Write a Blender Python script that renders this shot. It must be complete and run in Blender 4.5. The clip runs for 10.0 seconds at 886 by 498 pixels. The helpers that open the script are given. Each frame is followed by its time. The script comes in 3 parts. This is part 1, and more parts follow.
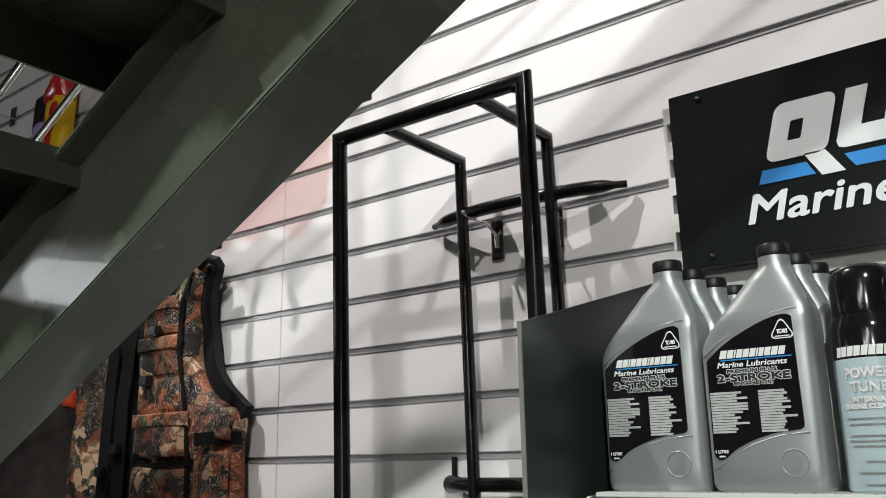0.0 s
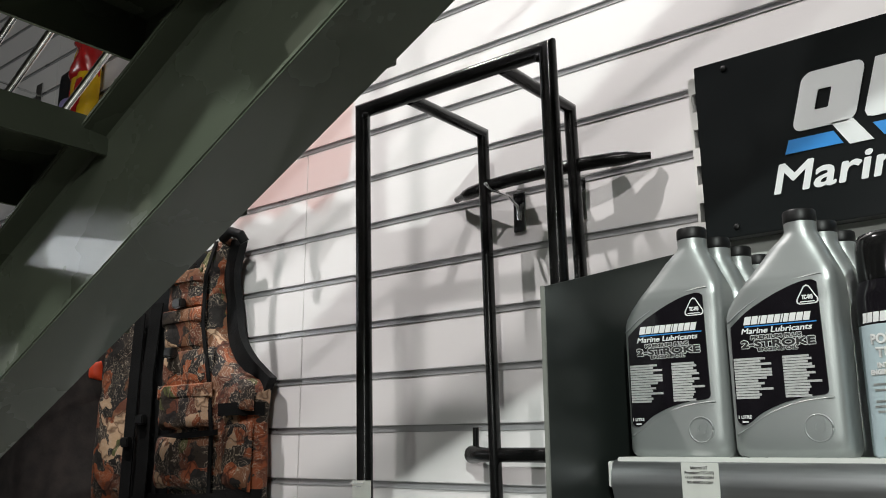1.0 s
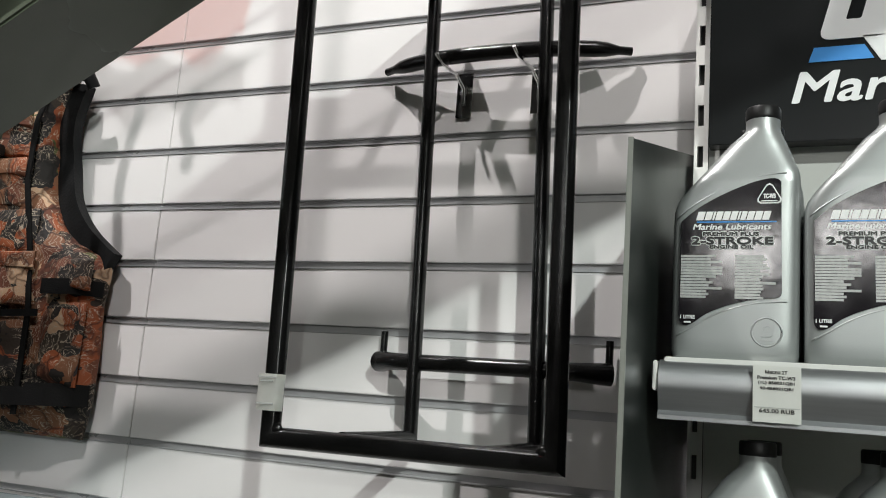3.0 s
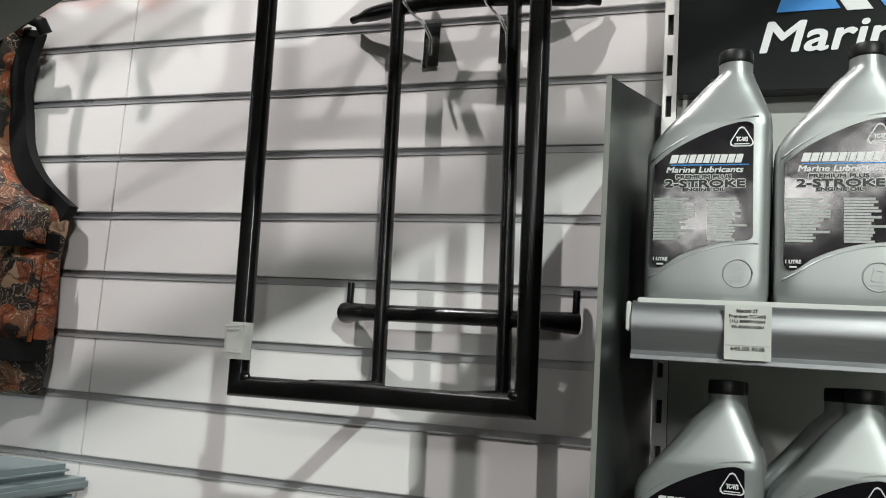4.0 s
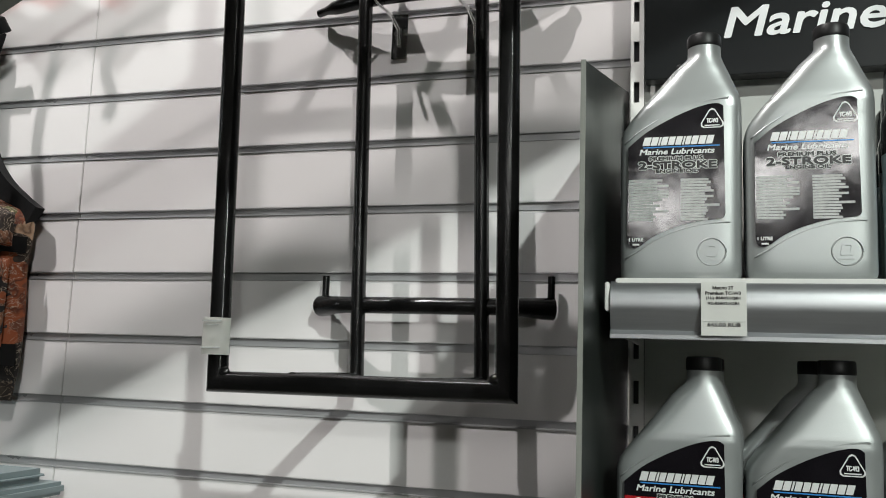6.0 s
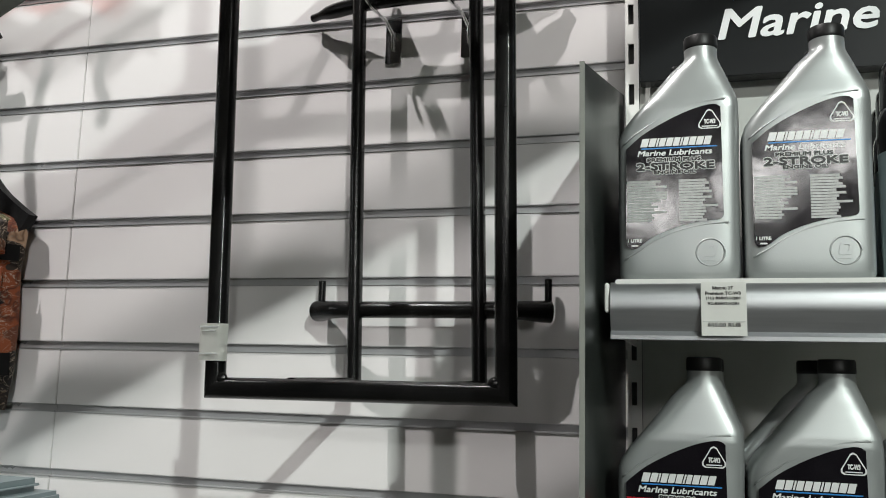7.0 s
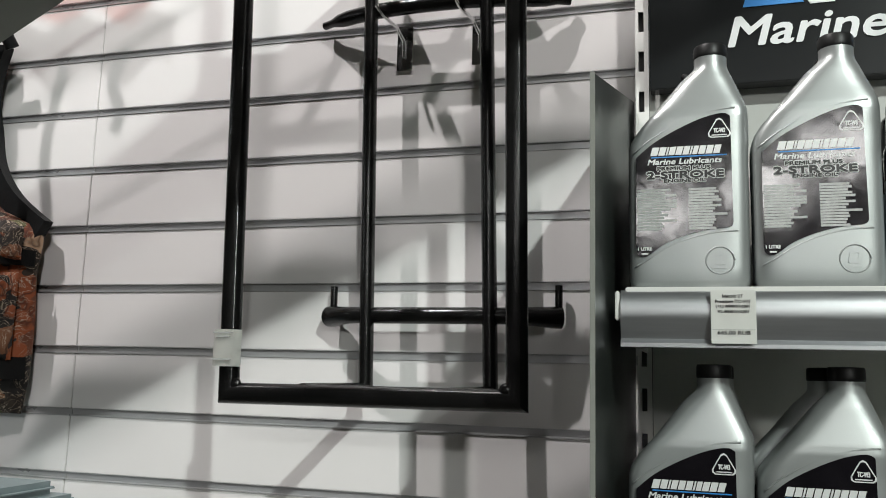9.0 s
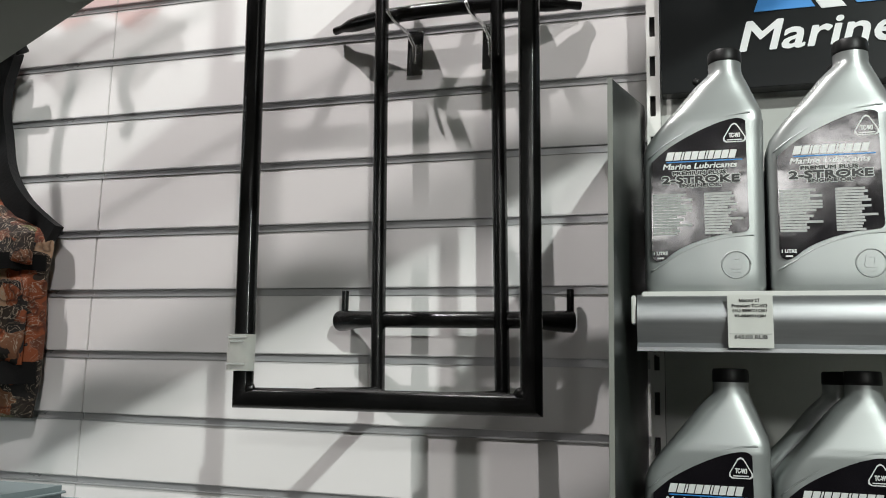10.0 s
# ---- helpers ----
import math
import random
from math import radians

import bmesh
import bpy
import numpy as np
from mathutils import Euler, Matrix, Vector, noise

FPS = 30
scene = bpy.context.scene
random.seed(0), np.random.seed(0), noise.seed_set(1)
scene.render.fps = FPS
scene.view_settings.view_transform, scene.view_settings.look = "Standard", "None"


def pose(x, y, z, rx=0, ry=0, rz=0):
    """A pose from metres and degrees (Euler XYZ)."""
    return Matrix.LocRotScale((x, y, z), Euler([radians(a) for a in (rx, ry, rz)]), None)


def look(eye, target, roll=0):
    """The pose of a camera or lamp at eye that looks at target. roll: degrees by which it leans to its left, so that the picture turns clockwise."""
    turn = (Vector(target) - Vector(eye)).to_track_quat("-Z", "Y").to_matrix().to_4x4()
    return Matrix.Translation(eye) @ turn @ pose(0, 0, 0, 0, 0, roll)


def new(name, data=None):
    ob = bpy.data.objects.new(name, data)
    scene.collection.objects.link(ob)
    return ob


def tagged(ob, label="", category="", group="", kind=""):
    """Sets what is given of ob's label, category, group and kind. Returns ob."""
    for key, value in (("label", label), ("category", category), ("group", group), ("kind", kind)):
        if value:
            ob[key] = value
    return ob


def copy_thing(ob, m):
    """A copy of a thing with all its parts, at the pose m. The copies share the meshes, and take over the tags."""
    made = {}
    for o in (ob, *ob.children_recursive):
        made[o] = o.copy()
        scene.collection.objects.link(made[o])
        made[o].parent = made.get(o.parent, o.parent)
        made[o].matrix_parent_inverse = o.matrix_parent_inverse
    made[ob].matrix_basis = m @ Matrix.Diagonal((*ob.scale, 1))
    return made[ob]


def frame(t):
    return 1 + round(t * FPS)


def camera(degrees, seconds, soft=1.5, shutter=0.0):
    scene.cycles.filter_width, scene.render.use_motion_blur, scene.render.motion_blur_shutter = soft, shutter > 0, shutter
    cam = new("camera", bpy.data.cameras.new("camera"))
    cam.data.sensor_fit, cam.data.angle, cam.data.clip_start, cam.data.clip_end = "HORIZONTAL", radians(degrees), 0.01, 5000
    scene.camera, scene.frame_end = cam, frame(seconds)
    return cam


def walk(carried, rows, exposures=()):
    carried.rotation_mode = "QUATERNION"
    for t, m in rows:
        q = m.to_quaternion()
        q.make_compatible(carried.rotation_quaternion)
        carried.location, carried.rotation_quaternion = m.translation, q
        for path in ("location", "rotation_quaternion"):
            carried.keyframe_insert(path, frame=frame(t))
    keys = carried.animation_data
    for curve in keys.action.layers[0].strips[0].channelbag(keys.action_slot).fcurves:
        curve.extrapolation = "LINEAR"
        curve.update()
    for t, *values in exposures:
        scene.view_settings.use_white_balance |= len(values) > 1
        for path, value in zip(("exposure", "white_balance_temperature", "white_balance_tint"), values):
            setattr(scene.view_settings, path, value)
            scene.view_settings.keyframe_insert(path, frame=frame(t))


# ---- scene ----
cam = camera(55.7, 10.0, soft=1.0)
PATH = [
    (0, (0.904, 1.237, 1.41), (-0.272, 2.777, 1.903), -0.9),
    (0.5, (0.897, 1.236, 1.388), (-0.299, 2.769, 1.856), -1.1),
    (1, (0.9, 1.235, 1.392), (-0.32, 2.754, 1.845), -0.3),
    (1.5, (0.892, 1.24, 1.383), (-0.325, 2.767, 1.82), 0.0),
    (2, (0.811, 1.244, 1.364), (-0.303, 2.849, 1.794), 1.3),
    (2.5, (0.671, 1.267, 1.362), (-0.283, 2.972, 1.791), 3.0),
    (3, (0.578, 1.285, 1.325), (-0.178, 3.103, 1.68), 4.4),
    (3.2, (0.561, 1.296, 1.317), (-0.165, 3.135, 1.618), 4.0),
    (4.5, (0.558, 1.283, 1.298), (-0.062, 3.163, 1.582), 3.7),
    (5, (0.555, 1.286, 1.294), (-0.041, 3.173, 1.583), 2.7),
    (5.5, (0.55, 1.281, 1.294), (-0.033, 3.175, 1.567), 2.3),
    (7, (0.54, 1.278, 1.291), (-0.012, 3.178, 1.582), 1.4),
    (7.5, (0.531, 1.279, 1.292), (-0.008, 3.183, 1.58), 1.3),
    (8, (0.542, 1.284, 1.291), (0.015, 3.191, 1.58), 1.4),
    (8.5, (0.547, 1.276, 1.296), (0.015, 3.181, 1.592), 1.5),
    (9, (0.541, 1.269, 1.295), (-0.034, 3.162, 1.591), 1.5),
    (9.5, (0.535, 1.266, 1.294), (-0.039, 3.158, 1.593), 1.4),
    (10, (0.528, 1.262, 1.296), (-0.049, 3.153, 1.599), 1.4),
]
walk(cam, [(t, look(eye, target, roll)) for t, eye, target, roll in PATH])

# ---- light ----
world = bpy.data.worlds.new("room_world")
scene.world = world
world.use_nodes = True
world.node_tree.nodes["Background"].inputs[0].default_value = (0.9, 0.95, 1.0, 1)
world.node_tree.nodes["Background"].inputs[1].default_value = 0.002
scene.view_settings.exposure = 0.0


def spot(name, eye, target, power, size, angle=110, blend=0.6, colour=(1.0, 0.97, 0.93)):
    d = bpy.data.lights.new(name, "SPOT")
    d.energy, d.shadow_soft_size, d.color = power, size, colour
    d.spot_size, d.spot_blend = radians(angle), blend
    ob = new(name, d)
    ob.matrix_world = look(eye, target)
    return ob


def area(name, eye, target, power, sx, sy, colour=(1.0, 0.98, 0.96)):
    d = bpy.data.lights.new(name, "AREA")
    d.energy, d.shape, d.size, d.size_y, d.color = power, "RECTANGLE", sx, sy, colour
    ob = new(name, d)
    ob.matrix_world = look(eye, target)
    return ob


LAMPS = [(-1.03, 0.92, 4.72), (1.45, -0.35, 4.40), (2.60, -1.36, 3.76), (2.2, -2.0, 2.30)]
spot("spotlight_lamp", LAMPS[0], (0.26, 2.42, 1.08), 480, 0.028, 52, 0.9, colour=(1.0, 0.955, 0.94))
spot("spotlight_lamp", LAMPS[1], (0.16, 2.42, 1.45), 255, 0.055, 36, 0.9, colour=(1.0, 0.955, 0.94))
spot("spotlight_lamp", LAMPS[2], (0.66, 2.2, 1.28), 560, 0.06, 44, 1.0, colour=(0.93, 1.0, 0.95))
# unseen fill spot, added to brighten the stringer web beneath the treads
spot("spotlight_lamp", LAMPS[3], (0.15, 1.76, 1.95), 90, 0.06, 50, 0.9, colour=(0.95, 1.0, 0.93))
FLOODS = [(0.34, -3.2, 2.47), (1.0, -3.2, 2.62), (1.5, -3.2, 2.9)]
for eye in FLOODS:
    area("floodlight_lamp", eye, (0.4, 2.0, 1.7), 9.0, 0.44, 0.28)
area("floodlight_lamp", (-4.4, -0.5, 2.5), (-0.1, 1.76, 1.6), 9.0, 0.7, 0.5, colour=(0.93, 0.97, 1.0))


# ---- materials ----
def nodes(name):
    m = bpy.data.materials.new(name)
    m.use_nodes = True
    return m, m.node_tree.nodes, m.node_tree.links, m.node_tree.nodes["Principled BSDF"]


def ramp(n, stops, interpolation="LINEAR"):
    r = n.new("ShaderNodeValToRGB")
    r.color_ramp.interpolation = interpolation
    while len(r.color_ramp.elements) < len(stops):
        r.color_ramp.elements.new(0.5)
    for e, (p, c) in zip(r.color_ramp.elements, stops):
        e.position, e.color = p, (*c, 1) if len(c) == 3 else c
    return r


def surface(name, colour, rough=0.5, metal=0.0, vary=0.12, scale=12.0, bump=0.1, fine=300.0, coat=0.0, stretch=(1, 1, 1), spec=0.5):
    """Paint, plastic or metal: colour drifts at a broad scale, gloss and relief at a fine one."""
    m, n, l, p = nodes(name)
    co = n.new("ShaderNodeTexCoord")
    mp = n.new("ShaderNodeMapping")
    mp.inputs["Scale"].default_value = stretch
    l.new(co.outputs["Object"], mp.inputs[0])
    big, small = n.new("ShaderNodeTexNoise"), n.new("ShaderNodeTexNoise")
    big.inputs["Scale"].default_value, small.inputs["Scale"].default_value = scale, fine
    big.inputs["Detail"].default_value = 5
    l.new(mp.outputs[0], big.inputs[0])
    l.new(mp.outputs[0], small.inputs[0])
    r = ramp(n, [(0.3, [c * (1 - vary) for c in colour]), (0.7, [min(1, c * (1 + vary)) for c in colour])])
    l.new(big.outputs[0], r.inputs[0])
    l.new(r.outputs[0], p.inputs["Base Color"])
    rr = n.new("ShaderNodeMapRange")
    rr.inputs[3].default_value, rr.inputs[4].default_value = max(0.02, rough - 0.08), min(1, rough + 0.08)
    l.new(big.outputs[0], rr.inputs[0])
    l.new(rr.outputs[0], p.inputs["Roughness"])
    p.inputs["Metallic"].default_value, p.inputs["Coat Weight"].default_value = metal, coat
    p.inputs["Specular IOR Level"].default_value = spec
    b = n.new("ShaderNodeBump")
    b.inputs["Strength"].default_value, b.inputs["Distance"].default_value = bump, 0.001
    l.new(small.outputs[0], b.inputs["Height"])
    l.new(b.outputs[0], p.inputs["Normal"])
    return m


def camo():
    """Printed woodland cloth: leaf blots and bark streaks over brown, woven grain."""
    m, n, l, p = nodes("camouflage_cloth")
    co = n.new("ShaderNodeTexCoord")
    warp = n.new("ShaderNodeTexNoise")
    warp.inputs["Scale"].default_value, warp.inputs["Detail"].default_value = 14, 3
    l.new(co.outputs["Object"], warp.inputs[0])
    add = n.new("ShaderNodeMixRGB")
    add.blend_type, add.inputs[0].default_value = "ADD", 0.11
    l.new(co.outputs["Object"], add.inputs[1])
    l.new(warp.outputs["Color"], add.inputs[2])
    leaf = n.new("ShaderNodeTexVoronoi")
    leaf.inputs["Scale"].default_value = 27
    l.new(add.outputs[0], leaf.inputs[0])
    sep = n.new("ShaderNodeSeparateColor")
    l.new(leaf.outputs["Color"], sep.inputs[0])
    cols = ramp(n, [(0.0, (0.014, 0.011, 0.009)), (0.22, (0.27, 0.068, 0.02)), (0.36, (0.035, 0.024, 0.016)), (0.48, (0.20, 0.085, 0.04)),
                    (0.60, (0.085, 0.09, 0.026)), (0.68, (0.14, 0.045, 0.022)), (0.82, (0.52, 0.34, 0.21)), (0.90, (0.016, 0.013, 0.012))], "CONSTANT")
    l.new(sep.outputs[0], cols.inputs[0])
    bark = n.new("ShaderNodeTexWave")
    bark.inputs["Scale"].default_value, bark.inputs["Distortion"].default_value = 17, 13
    bark.inputs["Detail"].default_value, bark.inputs["Detail Scale"].default_value = 4, 2.2
    l.new(add.outputs[0], bark.inputs[0])
    streak = ramp(n, [(0.0, (0, 0, 0)), (0.56, (0, 0, 0)), (0.70, (1, 1, 1)), (0.86, (0, 0, 0))])
    l.new(bark.outputs[0], streak.inputs[0])
    mask = n.new("ShaderNodeTexNoise")
    mask.inputs["Scale"].default_value = 11
    l.new(co.outputs["Object"], mask.inputs[0])
    cut = ramp(n, [(0.40, (0, 0, 0)), (0.47, (1, 1, 1))])
    l.new(mask.outputs[0], cut.inputs[0])
    both = n.new("ShaderNodeMath")
    both.operation = "MULTIPLY"
    l.new(streak.outputs[0], both.inputs[0])
    l.new(cut.outputs[0], both.inputs[1])
    mix = n.new("ShaderNodeMixRGB")
    mix.inputs[2].default_value = (0.52, 0.43, 0.33, 1)
    l.new(both.outputs[0], mix.inputs[0])
    l.new(cols.outputs[0], mix.inputs[1])
    dark = n.new("ShaderNodeTexVoronoi")
    dark.feature = "DISTANCE_TO_EDGE"
    dark.inputs["Scale"].default_value = 17
    l.new(add.outputs[0], dark.inputs[0])
    edge = ramp(n, [(0.0, (0.3, 0.25, 0.22)), (0.07, (1, 1, 1))])
    l.new(dark.outputs[0], edge.inputs[0])
    mul = n.new("ShaderNodeMixRGB")
    mul.blend_type, mul.inputs[0].default_value = "MULTIPLY", 1.0
    l.new(mix.outputs[0], mul.inputs[1])
    l.new(edge.outputs[0], mul.inputs[2])
    l.new(mul.outputs[0], p.inputs["Base Color"])
    weave = n.new("ShaderNodeTexNoise")
    weave.inputs["Scale"].default_value = 70
    l.new(co.outputs["Object"], weave.inputs[0])
    b = n.new("ShaderNodeBump")
    b.inputs["Strength"].default_value, b.inputs["Distance"].default_value = 0.6, 0.004
    l.new(weave.outputs[0], b.inputs["Height"])
    l.new(b.outputs[0], p.inputs["Normal"])
    p.inputs["Roughness"].default_value = 0.75
    return m


M_SLAT = surface("white_laminate", (0.78, 0.765, 0.76), 0.32, vary=0.025, scale=3, bump=0.04, fine=500)
M_ALU = surface("aluminium", (0.52, 0.52, 0.53), 0.3, 0.4, 0.03, 20, 0.03)
M_BLACK = surface("black_gloss_enamel", (0.006, 0.006, 0.006), 0.2, vary=0.2, scale=30, bump=0.3, fine=420, spec=0.35)
M_CHROME = surface("chrome", (0.8, 0.8, 0.8), 0.1, 1.0, 0.03, 20, 0.02)
M_GREEN = surface("green_steel_paint", (0.125, 0.143, 0.106), 0.27, vary=0.07, scale=5, bump=0.14, fine=650, coat=0.25)
M_PANEL = surface("dark_laminate", (0.018, 0.022, 0.020), 0.34, vary=0.06, scale=6, bump=0.03, spec=0.25)
M_EDGE = surface("pale_edge_band", (0.27, 0.275, 0.25), 0.4, vary=0.05, scale=40)
M_GREY = surface("grey_powder_coat", (0.56, 0.57, 0.54), 0.5, vary=0.03, scale=6, bump=0.08, fine=700)
M_WHITE = surface("white_powder_coat", (0.78, 0.78, 0.75), 0.4, vary=0.03, scale=6, bump=0.05, fine=700)
# dark colour stands in for the shade inside the upright's slots
M_DARKSLOT = surface("shaded_slot", (0.05, 0.05, 0.05), 0.6)
M_SIGN = surface("black_sign_board", (0.008, 0.0095, 0.010), 0.25, vary=0.08, scale=5, bump=0.02, spec=0.22)
M_LETTER = surface("sign_white_vinyl", (0.72, 0.74, 0.74), 0.35, vary=0.02, scale=20, bump=0.01)
M_BLUE = surface("sign_blue_vinyl", (0.03, 0.24, 0.62), 0.35, vary=0.03, scale=20, bump=0.01)
M_BOTTLE = surface("silver_plastic", (0.36, 0.38, 0.375), 0.38, 0.55, 0.03, 9, 0.06, 900)
M_GLOSSCAP = surface("glossy_cap_plastic", (0.007, 0.007, 0.007), 0.13, vary=0.1, scale=20, bump=0.02, spec=0.5)
M_CAP = surface("black_cap_plastic", (0.008, 0.008, 0.008), 0.42, vary=0.1, scale=30, spec=0.3)
M_LABEL = surface("black_glossy_label", (0.008, 0.007, 0.009), 0.11, vary=0.2, scale=40, bump=0.25, fine=34, spec=0.5)
M_RED = surface("red_label_ink", (0.42, 0.015, 0.02), 0.25, vary=0.1, scale=15)
M_INK = surface("white_label_ink", (0.72, 0.73, 0.72), 0.4, vary=0.04, scale=40, bump=0.01)
M_INKGREY = surface("grey_label_ink", (0.42, 0.43, 0.42), 0.45, vary=0.15, scale=200, bump=0.01)
M_INKBLACK = surface("black_label_ink", (0.012, 0.012, 0.012), 0.4, bump=0.01)
M_PAPER = surface("price_paper", (0.72, 0.72, 0.68), 0.6, vary=0.04, scale=40)
M_CANBODY = surface("pale_blue_can_paint", (0.42, 0.52, 0.55), 0.3, vary=0.04, scale=9, coat=0.3)
M_SATIN = surface("satin_aluminium", (0.42, 0.43, 0.44), 0.42, 0.9, 0.05, 20, 0.05, stretch=(1, 20, 20))
# hazy grey sheet of the unseen cover, there to dim the wall light
M_HEM, hn, hl, hp = nodes("frosted_plastic_hem")
hazy = hn.new("ShaderNodeBsdfTransparent")
hazy.inputs[0].default_value = (0.50, 0.46, 0.46, 1)
hm = hn.new("ShaderNodeMixShader")
hm.inputs[0].default_value = 0.2
hp.inputs["Base Color"].default_value = (0.5, 0.5, 0.5, 1)
hl.new(hazy.outputs[0], hm.inputs[1])
hl.new(hp.outputs[0], hm.inputs[2])
hl.new(hm.outputs[0], hn["Material Output"].inputs[0])
M_CAMO = camo()
M_WEB = surface("black_webbing", (0.007, 0.007, 0.007), 0.7, vary=0.25, scale=40, bump=0.5, fine=350, spec=0.15)
M_NYLON = surface("black_nylon", (0.010, 0.0105, 0.011), 0.55, vary=0.3, scale=18, bump=0.6, fine=200, spec=0.15)
M_BUCKLE = surface("buckle_plastic", (0.01, 0.01, 0.01), 0.3, vary=0.1)
M_BIN = surface("blue_grey_plastic", (0.20, 0.25, 0.26), 0.4, vary=0.05, scale=8, bump=0.1, fine=500)
M_FLOOR = surface("grey_floor_tile", (0.25, 0.235, 0.20), 0.45, vary=0.08, scale=4)
M_CEIL = surface("ceiling_paint", (0.35, 0.35, 0.34), 0.8, vary=0.03, scale=3)
M_WALL = surface("plain_wall_paint", (0.16, 0.155, 0.145), 0.8, vary=0.04, scale=3)
M_ORANGE = surface("orange_nylon", (0.75, 0.07, 0.02), 0.5, vary=0.1, scale=30)
M_YELLOW = surface("yellow_foil", (0.85, 0.52, 0.02), 0.25, vary=0.1, scale=30, coat=0.5)
M_REDFOIL = surface("red_foil", (0.55, 0.02, 0.02), 0.25, vary=0.15, scale=30, coat=0.5)
M_LILAC = surface("lilac_foil", (0.35, 0.3, 0.6), 0.3, vary=0.15, scale=30)
M_STOCK = surface("dark_cloth", (0.03, 0.022, 0.02), 0.8, vary=0.5, scale=25, bump=0.5, fine=150)


# ---- mesh helpers ----
def part(name, bm, material, parent=None, label="", smooth=False):
    me = bpy.data.meshes.new(name)
    bm.to_mesh(me)
    bm.free()
    me.materials.append(material)
    if smooth:
        me.shade_smooth()
        me.set_sharp_from_angle(angle=radians(40))
    ob = new(name, me)
    if parent:
        ob.parent = parent
        ob.matrix_parent_inverse = parent.matrix_world.inverted()
    if label:
        ob["label"] = label
    return ob


def thing(name, at, label, category, group="", kind=""):
    ob = new(name)
    ob.empty_display_size = 0.05
    ob.matrix_world = Matrix.Translation(at)
    bpy.context.view_layer.update()
    return tagged(ob, label, category, group, kind)


def box(bm, x0, x1, y0, y1, z0, z1, bevel=0.0):
    vs = [bm.verts.new((x, y, z)) for z in (z0, z1) for y in (y0, y1) for x in (x0, x1)]
    fs = [bm.faces.new([vs[i] for i in q]) for q in ((0, 2, 3, 1), (4, 5, 7, 6), (0, 1, 5, 4), (2, 6, 7, 3), (0, 4, 6, 2), (1, 3, 7, 5))]
    if bevel:
        es = {e for f in fs for e in f.edges}
        bmesh.ops.bevel(bm, geom=list(es), offset=bevel, segments=2, affect="EDGES")
    return bm


def a_box(*a, bevel=0.0):
    return box(bmesh.new(), *a, bevel=bevel)


def tube(bm, pts, r, sides=16, caps=True, radii=None):
    """A tube along a line of points, mitred at its bends."""
    pts = [Vector(p) for p in pts]
    rings, u, last = [], None, None
    for i, p in enumerate(pts):
        d0 = (p - pts[i - 1]).normalized() if i else (pts[1] - p).normalized()
        d1 = (pts[i + 1] - p).normalized() if i + 1 < len(pts) else d0
        if u is None:
            ref = Vector((0.31, 0.17, 0.93))
            u = (ref - ref.dot(d0) * d0).normalized()
        else:
            u = last.rotation_difference(d0) @ u
        last = d0
        t = (d0 + d1).normalized()
        v = d0.cross(u)
        rr = radii[i] if radii else r
        ring = []
        for k in range(sides):
            a = 2 * math.pi * k / sides
            o = (u * math.cos(a) + v * math.sin(a)) * rr
            o -= d0 * (o.dot(t) / max(0.2, d0.dot(t)))
            ring.append(bm.verts.new(p + o))
        rings.append(ring)
    for a, b in zip(rings, rings[1:]):
        for k in range(sides):
            bm.faces.new((a[k], a[(k + 1) % sides], b[(k + 1) % sides], b[k]))
    if caps:
        bm.faces.new(rings[0][::-1])
        bm.faces.new(rings[-1])
    return bm


def lathe(bm, prof, at, sides=32):
    rings = [[bm.verts.new((at[0] + r * math.cos(2 * math.pi * k / sides), at[1] + r * math.sin(2 * math.pi * k / sides), at[2] + z)) for k in range(sides)] for r, z in prof]
    for a, b in zip(rings, rings[1:]):
        for k in range(sides):
            bm.faces.new((a[k], a[(k + 1) % sides], b[(k + 1) % sides], b[k]))
    bm.faces.new(rings[0][::-1])
    bm.faces.new(rings[-1])
    return bm


def plate(bm, outline, y0, y1):
    """A flat plate in the xz plane with the given outline, from y0 (front) to y1."""
    a = [bm.verts.new((x, y0, z)) for x, z in outline]
    b = [bm.verts.new((x, y1, z)) for x, z in outline]
    bm.faces.new(a)
    bm.faces.new(b[::-1])
    for i in range(len(a)):
        j = (i + 1) % len(a)
        bm.faces.new((a[j], a[i], b[i], b[j]))
    bmesh.ops.recalc_face_normals(bm, faces=bm.faces)
    return bm


def ring_plate(bm, outer, inner, y0, y1):
    """As plate, with a hole; both outlines have the same number of points."""
    L = [[bm.verts.new((x, y, z)) for x, z in o] for o, y in ((outer, y0), (inner, y0), (outer, y1), (inner, y1))]
    k = len(outer)
    for i in range(k):
        j = (i + 1) % k
        for p, q in ((0, 1), (1, 3), (3, 2), (2, 0)):
            bm.faces.new((L[p][i], L[p][j], L[q][j], L[q][i]))
    bmesh.ops.recalc_face_normals(bm, faces=bm.faces)
    return bm


